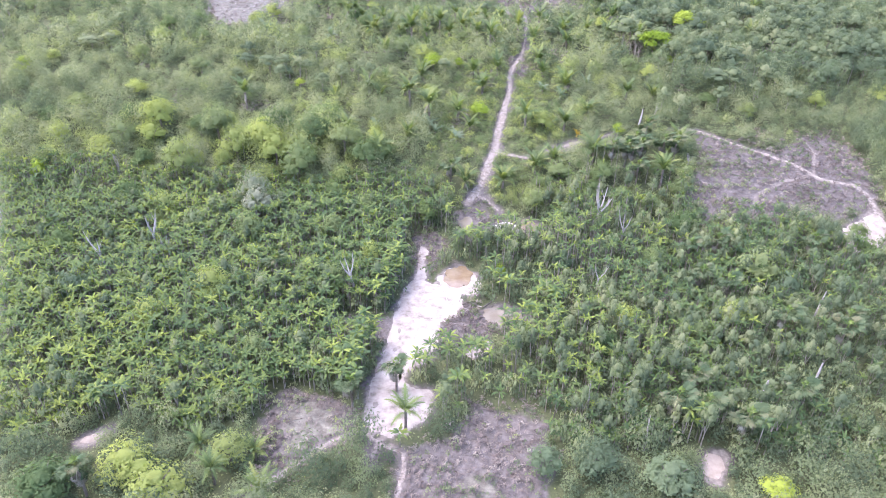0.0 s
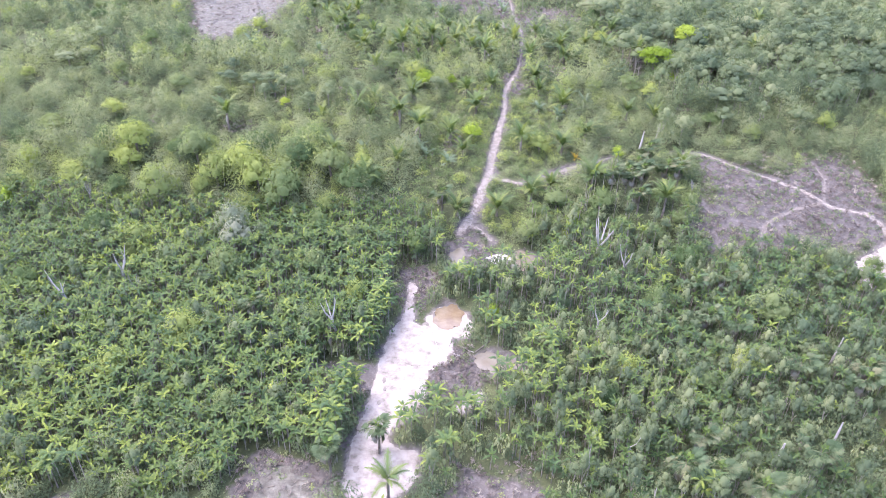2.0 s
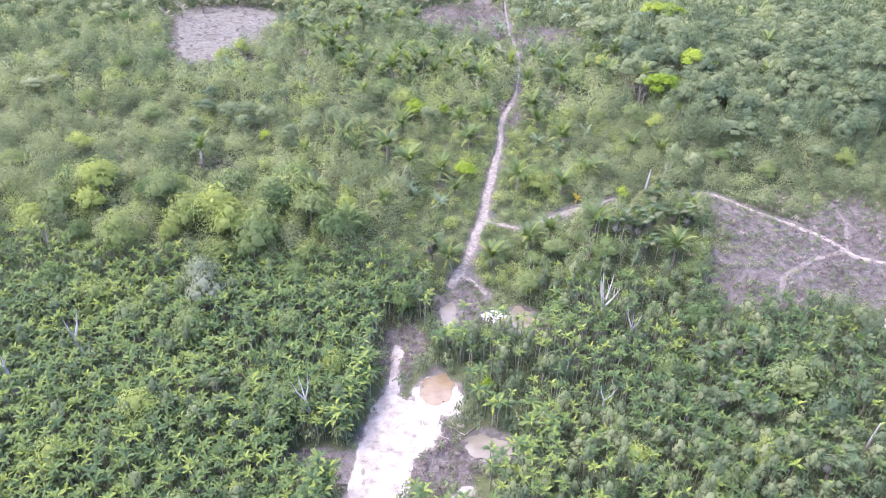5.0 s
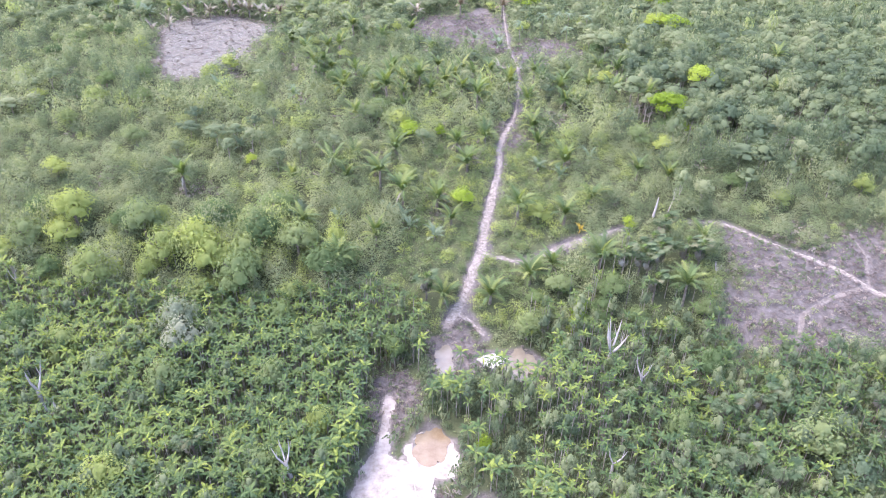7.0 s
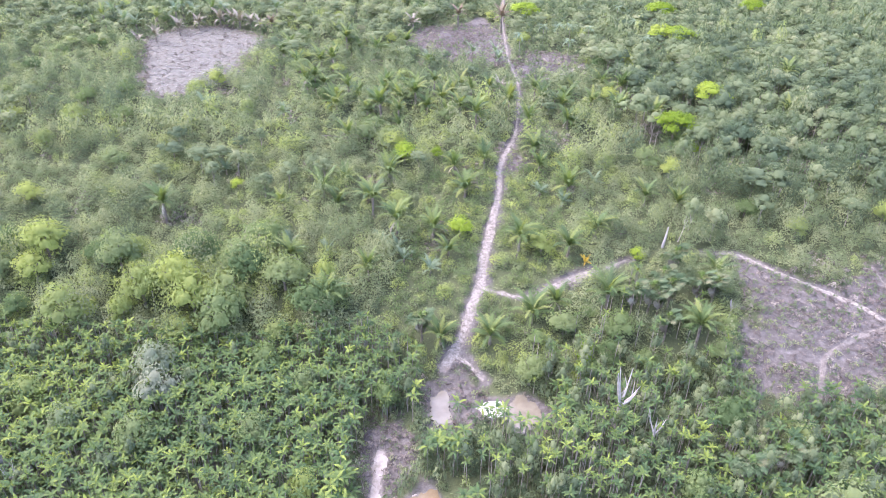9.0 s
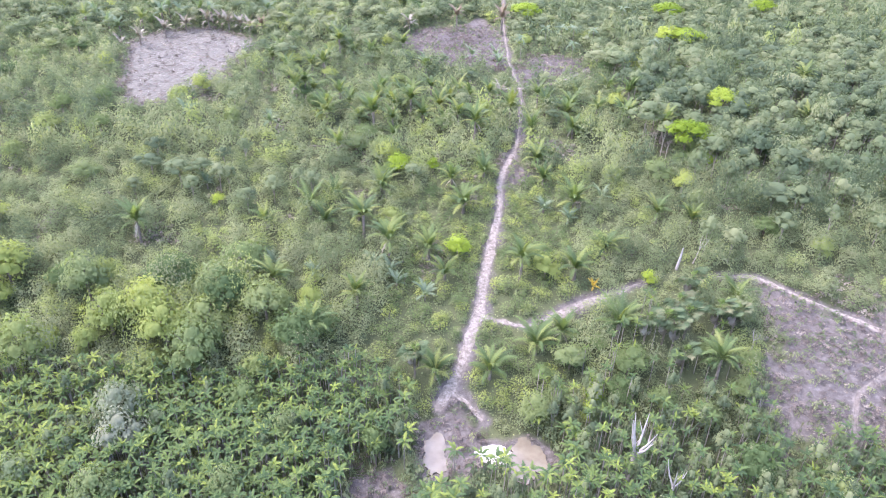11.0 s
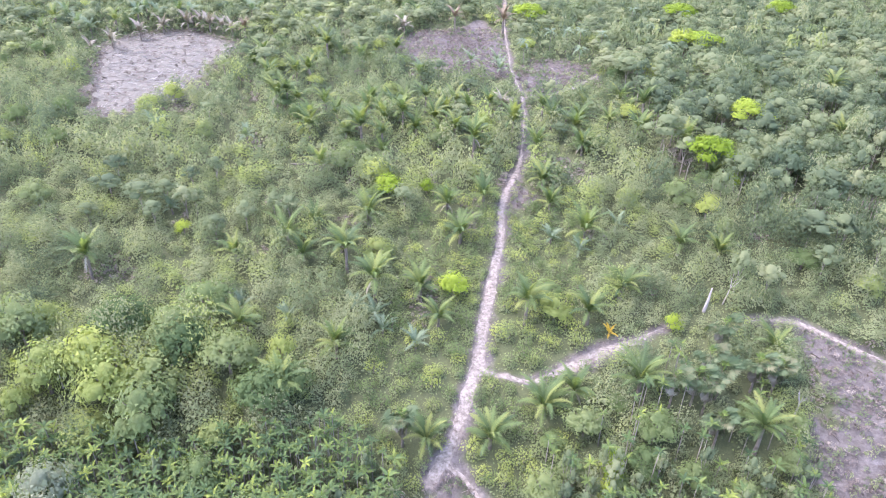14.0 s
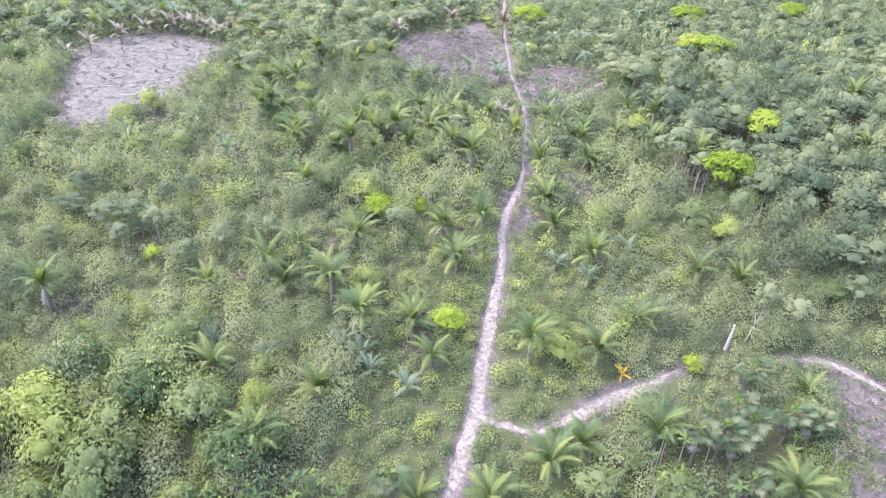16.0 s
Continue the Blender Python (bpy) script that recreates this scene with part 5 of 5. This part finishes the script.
# low leafy ground cover between the shrubs
def carpet(x0, x1, y0, y1, step, leaf, high, seed):
    x, y, g = scatter(x0, x1, y0, y1, step, seed, 0.5)
    d = open_distance(x, y)
    k = (d > 0.15 + 0.5 * g.random(len(x))) & ~(in_swamp(x, y) & (g.random(len(x)) < 0.6))
    x, y, d = x[k], y[k], d[k]
    n = len(x)
    z = terrain(x, y) + g.uniform(0.1, 1, n) * high * np.clip(0.2 + 0.4 * d, 0, 1) * (0.7 + 0.6 * vnoise(x, y, 3, 88))
    tri = np.array([(-1, 0, -0.1), (0.6, -0.58, 0.12), (0.5, 0.62, 0.05)])
    tone = np.clip(shrub_tone(x, y, g), 0, 1)
    for i in range(7):
        q = np.arange(n) % 7 == i
        turn = np.array(Euler((g.uniform(-0.7, 0.7), g.uniform(-0.7, 0.7), 0)).to_matrix())
        thicket.plant((tri @ turn.T, np.array([(0, 1, 2)]), np.array([(0, 0, 1.0)] * 3)), x[q], y[q], z[q], g.uniform(0, 6.28, q.sum()), leaf * g.uniform(0.6, 1.4, q.sum()), tone[q])


carpet(-150, 150, 44, 222, 0.95, 0.24, 0.9, 701)
thicket.done("shrub_thicket", [m_leaf_stuff], "dense mixed green shrubs and bushes covering the slope", "shrubs")

# inner foliage of the thicket: one leafy surface below the crowns
def undergrowth(x0, x1, y0, y1, step):
    xs, ys = np.arange(x0, x1, step), np.arange(y0, y1, step)
    h = np.zeros((len(ys), len(xs)), np.float32)
    tone = np.full(h.shape, 0.3, np.float32)
    for cx, cy, r, top, tn in np.concatenate(crowns).tolist():
        if not (x0 - r < cx < x1 + r and y0 - r < cy < y1 + r):
            continue
        i0, i1 = np.searchsorted(xs, (cx - r, cx + r))
        j0, j1 = np.searchsorted(ys, (cy - r, cy + r))
        if i1 <= i0 or j1 <= j0:
            continue
        q = 1 - ((xs[None, i0:i1] - cx) ** 2 + (ys[j0:j1, None] - cy) ** 2) / (r * r)
        k = top * np.clip(q, 0, 1) ** 0.5 * 0.76
        better = k > h[j0:j1, i0:i1]
        h[j0:j1, i0:i1] = np.where(better, k, h[j0:j1, i0:i1])
        tone[j0:j1, i0:i1] = np.where(better, tn, tone[j0:j1, i0:i1])
    g = np.random.default_rng(int(y0))
    x, y = np.meshgrid(xs, ys)
    keep = (np.abs(x - 2) < half_width(y)) & (open_distance(x, y) > 0.5) & (h > 0.35)
    slope = [np.clip(q[keep], -1.2, 1.2) for q in np.gradient(h, step)]
    x, y, h, tone = x[keep], y[keep], h[keep], tone[keep]
    n = len(x)
    c = np.stack([x, y, terrain(x, y) - 0.1 + h * g.uniform(0.7, 1.0, n)], -1) + g.uniform(-0.3, 0.3, (n, 3)) * step
    nrm = np.stack([g.normal(0, 0.35, n) - slope[1], g.normal(0, 0.35, n) - slope[0], np.ones(n)], -1)
    nrm /= np.linalg.norm(nrm, axis=1)[:, None]
    a = np.cross(nrm, g.normal(size=(n, 3)))
    a /= np.linalg.norm(a, axis=1)[:, None]
    b = np.cross(nrm, a)
    s = step * g.uniform(0.5, 1.0, n)[:, None]
    p = np.stack([c - a * s, c + a * s * 0.6 + b * s * 0.75, c + a * s * 0.6 - b * s * 0.75], 1).reshape(-1, 3)
    soft = np.repeat(unit(np.stack([-1.2 * slope[1], -1.2 * slope[0], np.ones(n)], -1) + g.normal(0, 0.15, (n, 3))), 3, axis=0)
    me = big_mesh("undergrowth", p, facing(p, np.arange(n * 3).reshape(-1, 3), soft), [m_leaf_stuff], None, np.repeat(tone, 3), soft)
    tagged(new("undergrowth", me), "leafy inner growth below the shrub crowns", "undergrowth", kind="stuff")


undergrowth(-150, 150, 40, 222, 0.36)
undergrowth(-200, 200, 222, 320, 0.55)
undergrowth(-240, 240, 320, 445, 0.95)

bush_meshes = [mesh_of("crown", v, t, m_leaf_thing, False, q) for v, t, q, _ in near_shrubs]
stem_mesh = mesh_of("stem", *limb_tree(1.7, 0.05, 1600, 0.6, 4), m_bark)
for i, (x, y) in enumerate(bush_at.tolist()):
    r = random.Random(i + 5)
    s = r.uniform(0.95, 1.5) * min(1, 0.65 + 0.15 * float(line_distance(np.array([x]), np.array([y]), MAIN_TRACK)[0]))
    top = thing("shrub", "leafy green shrub beside the dirt track", "shrub", x, y, "shrubs along the track")
    m = Matrix.Rotation(r.uniform(0, 6.28), 4, 'Z') @ Matrix.Diagonal((s, s, s * r.uniform(0.8, 1.2), 1))
    piece("stem", stem_mesh, top, m)
    piece("crown", bush_meshes[i % 8], top, m)

# ---------------------------------------------------------------- dead trees, logs, brush
def bare_tree(x, y, height, seed, limbs=4, lean=(0, 0), label="bleached dead tree with bare limbs", radius=0.2):
    r = random.Random(seed)
    top = thing("dead_tree", label, "dead tree", x, y, "dead trees")
    fork = height * (0.55 if limbs else 1.0)
    end = Vector((lean[0] * fork, lean[1] * fork, fork))
    piece("trunk", mesh_of("trunk", *tube([(0, 0, -0.2), end * 0.5 + Vector((0.08, 0, 0)), end], [radius * 1.3, radius, radius * (0.85 if limbs else 0.45)], 8), m_dead), top)
    for i in range(limbs):
        a = 2 * math.pi * (i + r.uniform(-0.25, 0.25)) / limbs
        q = height * r.uniform(0.09, 0.19)
        tip = end + Vector((q * math.cos(a) + lean[0] * height * 0.4, q * math.sin(a) + lean[1] * height * 0.4, height * r.uniform(0.28, 0.48)))
        mid = end.lerp(tip, 0.5) + Vector((0.25 * math.cos(a), 0.25 * math.sin(a), -0.15))
        v, f = joined([tube([end - Vector((0, 0, 0.15)), mid, tip], [radius * 0.6, radius * 0.38, radius * 0.12], 6),
                       tube([mid, mid + Vector((q * 0.4 * math.cos(a + 1.2), q * 0.4 * math.sin(a + 1.2), height * 0.14))], [radius * 0.25, radius * 0.06], 5)])
        piece("limb", mesh_of("limb", v, f, m_dead), top)


for i, (x, y, h, n_limb, lean, rad) in enumerate(((34.0, 133.2, 15.5, 6, (0, 0), 0.42), (39.2, 128.5, 12.0, 3, (0, 0), 0.28), (-69.8, 120.0, 12.5, 4, (0.05, 0), 0.34), (-75.2, 108.6, 12.5, 2, (-0.25, 0.2), 0.34),
                                                  (-20.6, 104.2, 12.5, 3, (-0.22, 0.1), 0.32), (29.8, 108, 11.5, 2, (0.03, 0), 0.26), (53.9, 184, 5.5, 0, (0.08, 0), 0.28), (-65.3, 116.0, 9, 4, (0, 0), 0.14),
                                                  (-91.7, 152.8, 9, 3, (0, 0), 0.14), (52.8, 75.8, 7.5, 0, (0.05, 0), 0.30), (64.3, 81.0, 7.5, 0, (0.05, 0), 0.24), (29.6, 76.0, 9.5, 1, (0, 0), 0.18),
                                                  (22.6, 72.4, 8.5, 1, (0, 0), 0.16), (73.2, 101.6, 9.0, 0, (0.1, 0), 0.22), (31.0, 66.0, 7.5, 1, (0, 0), 0.24), (-109.9, 128, 9, 2, (0, 0), 0.18),
                                                  (27.0, 146.0, 4.5, 4, (0, 0), 0.13), (62.5, 160.5, 5.5, 4, (0, 0), 0.16), (-60.5, 163, 8.0, 4, (0, 0), 0.12), (58, 186, 6.5, 3, (0.25, 0.1), 0.12))):
    bare_tree(x, y, h, 40 + i, n_limb, lean, "bleached broken trunk of a dead tree" if n_limb == 0 else "bleached dead tree with bare limbs", rad)


def log(x, y, length, yaw, radius, seed, label="weathered fallen log lying on the ground"):
    r = random.Random(seed)
    z = float(terrain(x, y)) + radius * 0.9
    c, s = math.cos(yaw), math.sin(yaw)
    pts = []
    for k in (-0.5, -0.17, 0.17, 0.5):
        qx, qy = x + c * length * k, y + s * length * k
        pts.append((qx - x + r.uniform(-0.1, 0.1), qy - y + r.uniform(-0.1, 0.1), float(terrain(qx, qy)) + radius * 0.9 - z))
    top = new("fallen_log", mesh_of("fallen_log", *tube(pts, [radius, radius * 0.95, radius * 0.8, radius * 0.5], 7), m_log if seed % 2 else m_dead))
    top.location = (x, y, z)
    tagged(top, label, "log", "fallen logs")


logs_r = random.Random(33)
for i in range(26):
    log(logs_r.uniform(-2.5, 4.5), logs_r.uniform(92, 108), logs_r.uniform(1.8, 5.5), logs_r.uniform(0, 3.1), logs_r.uniform(0.05, 0.11), 2 * i + (i % 4 > 0))
for i in range(14):
    log(logs_r.uniform(-11, -2), logs_r.uniform(122, 136), logs_r.uniform(2.0, 5.0), logs_r.uniform(0, 3.1), logs_r.uniform(0.05, 0.1), 41 + 2 * i)
for i in range(16):
    log(logs_r.uniform(-1, 13), logs_r.uniform(58, 73), logs_r.uniform(1.5, 4.0), logs_r.uniform(0, 3.1), logs_r.uniform(0.04, 0.09), 61 + 2 * i)
for i, (x, y, n_len, yaw, rad) in enumerate(((-35.5, 90.5, 5.0, 0.1, 0.2), (-38.5, 93, 4.5, 2.2, 0.2), (-19, 95, 4, 0.5, 0.12), (7.5, 106.5, 5, 0.9, 0.14), (-32, 231.5, 6, 0.05, 0.2), (62, 138, 3.5, 0.4, 0.12), (60, 139.5, 2.5, 2.4, 0.1))):
    log(x, y, n_len, yaw, rad, 81 + 2 * i)

# loose sticks and slash on the cleared ground
sticks = Stand()
stick_shapes = [triangles(*tube([(-0.5, 0, 0.03), (0.05, 0.04, 0.08 + 0.05 * i), (0.5, -0.03, 0.05)], [0.035, 0.03, 0.012], 3)) for i in range(3)]
x, y, g = scatter(-122, 122, 44, 362, 0.62, 500)
c = clear_distance(x, y)
free = np.minimum(np.minimum(track_distance(x, y), sand_distance(x, y)), pool_distance(x, y))
heavy = np.minimum(np.minimum(patch_distance(x, y, CLEAR_DEBRIS), patch_distance(x, y, CLEAR_SHORE)), patch_distance(x, y, CLEAR_FAR) + 2)
k = (c < 0.5) & (free > 0.2) & (g.random(len(x)) < np.where(patch_distance(x, y, CLEAR_FAR) < 2, 0.22, np.where(heavy < 0.5, 0.4, 0.12)))
x, y = x[k], y[k]
n = len(x)
for i, tpl in enumerate(stick_shapes):
    for far_away in (False, True):
        q = (np.arange(n) % 3 == i) & ((patch_distance(x, y, CLEAR_FAR) < 2) == far_away)
        s = g.uniform(0.5, 2.4, q.sum())
        sticks.plant(tpl, x[q], y[q], terrain(x[q], y[q]) + 0.02, g.uniform(0, 6.28, q.sum()), s, g.random(q.sum()), 0, g.uniform(0.6, 3.0, q.sum()), 2 if far_away and i else 0)
x, y, g = scatter(-20, 115, 146, 250, 0.5, 540)
td = track_distance(x, y)
k = (td > -0.15) & (td < 1.3) & (g.random(len(x)) < 0.35)
x, y = x[k], y[k]
sticks.plant(stick_shapes[1], x, y, terrain(x, y) + 0.03, g.uniform(0, 6.28, len(x)), g.uniform(0.3, 1.1, len(x)), g.random(len(x)), 0, g.uniform(0.6, 2.2, len(x)), 1)
sticks.done("slash_litter", [m_log, m_trod, m_dead], "scattered dry sticks and cut brush on bare ground", "brush")

# dry leafless brush over the cleared ground
brush = Stand()
twig_shapes = [leaf_cloud(dome_lobes(0.9, 0.8, 4, 1700 + i), 34, 0.17, 1700 + i, 0.7, 0.0, None) for i in range(4)]
x, y, g = scatter(-122, 122, 44, 362, 1.15, 520)
c = clear_distance(x, y)
free = np.minimum(np.minimum(track_distance(x, y), sand_distance(x, y)), pool_distance(x, y))
bare = np.minimum(patch_distance(x, y, CLEAR_FAR) + 3, patch_distance(x, y, CLEAR_LEFT) + 2)
k = (c < 1.5) & (free > 0.3) & (g.random(len(x)) < np.where(bare < 0, 0.12, 0.55 + 0.4 * vnoise(x, y, 8, 93)))
x, y = x[k], y[k]
n = len(x)
for i, tpl in enumerate(twig_shapes):
    q = np.arange(n) % 4 == i
    brush.plant(tpl, x[q], y[q], terrain(x[q], y[q]) - 0.05, g.uniform(0, 6.28, q.sum()), g.uniform(0.5, 1.3, q.sum()), np.clip(0.45 + 0.3 * vnoise(x[q], y[q], 9, 95) + g.normal(0, 0.2, q.sum()), 0, 1), 0, g.uniform(0.4, 1.5, q.sum()))
x, y, g = scatter(-130, 130, 150, 330, 1.5, 560)
k = (vnoise(x, y, 9, 55) < -0.66) & (open_distance(x, y) > 0.5) & ~in_swamp(x, y)
x, y = x[k], y[k]
for i, tpl in enumerate(twig_shapes):
    q = np.arange(len(x)) % 4 == i
    brush.plant(tpl, x[q], y[q], terrain(x[q], y[q]) - 0.05, g.uniform(0, 6.28, q.sum()), g.uniform(0.7, 1.5, q.sum()), np.clip(0.55 + g.normal(0, 0.2, q.sum()), 0, 1), 0, g.uniform(0.6, 1.6, q.sum()))
brush.done("dry_brush", [m_brush], "dry grey-brown brush over cleared ground", "brush")
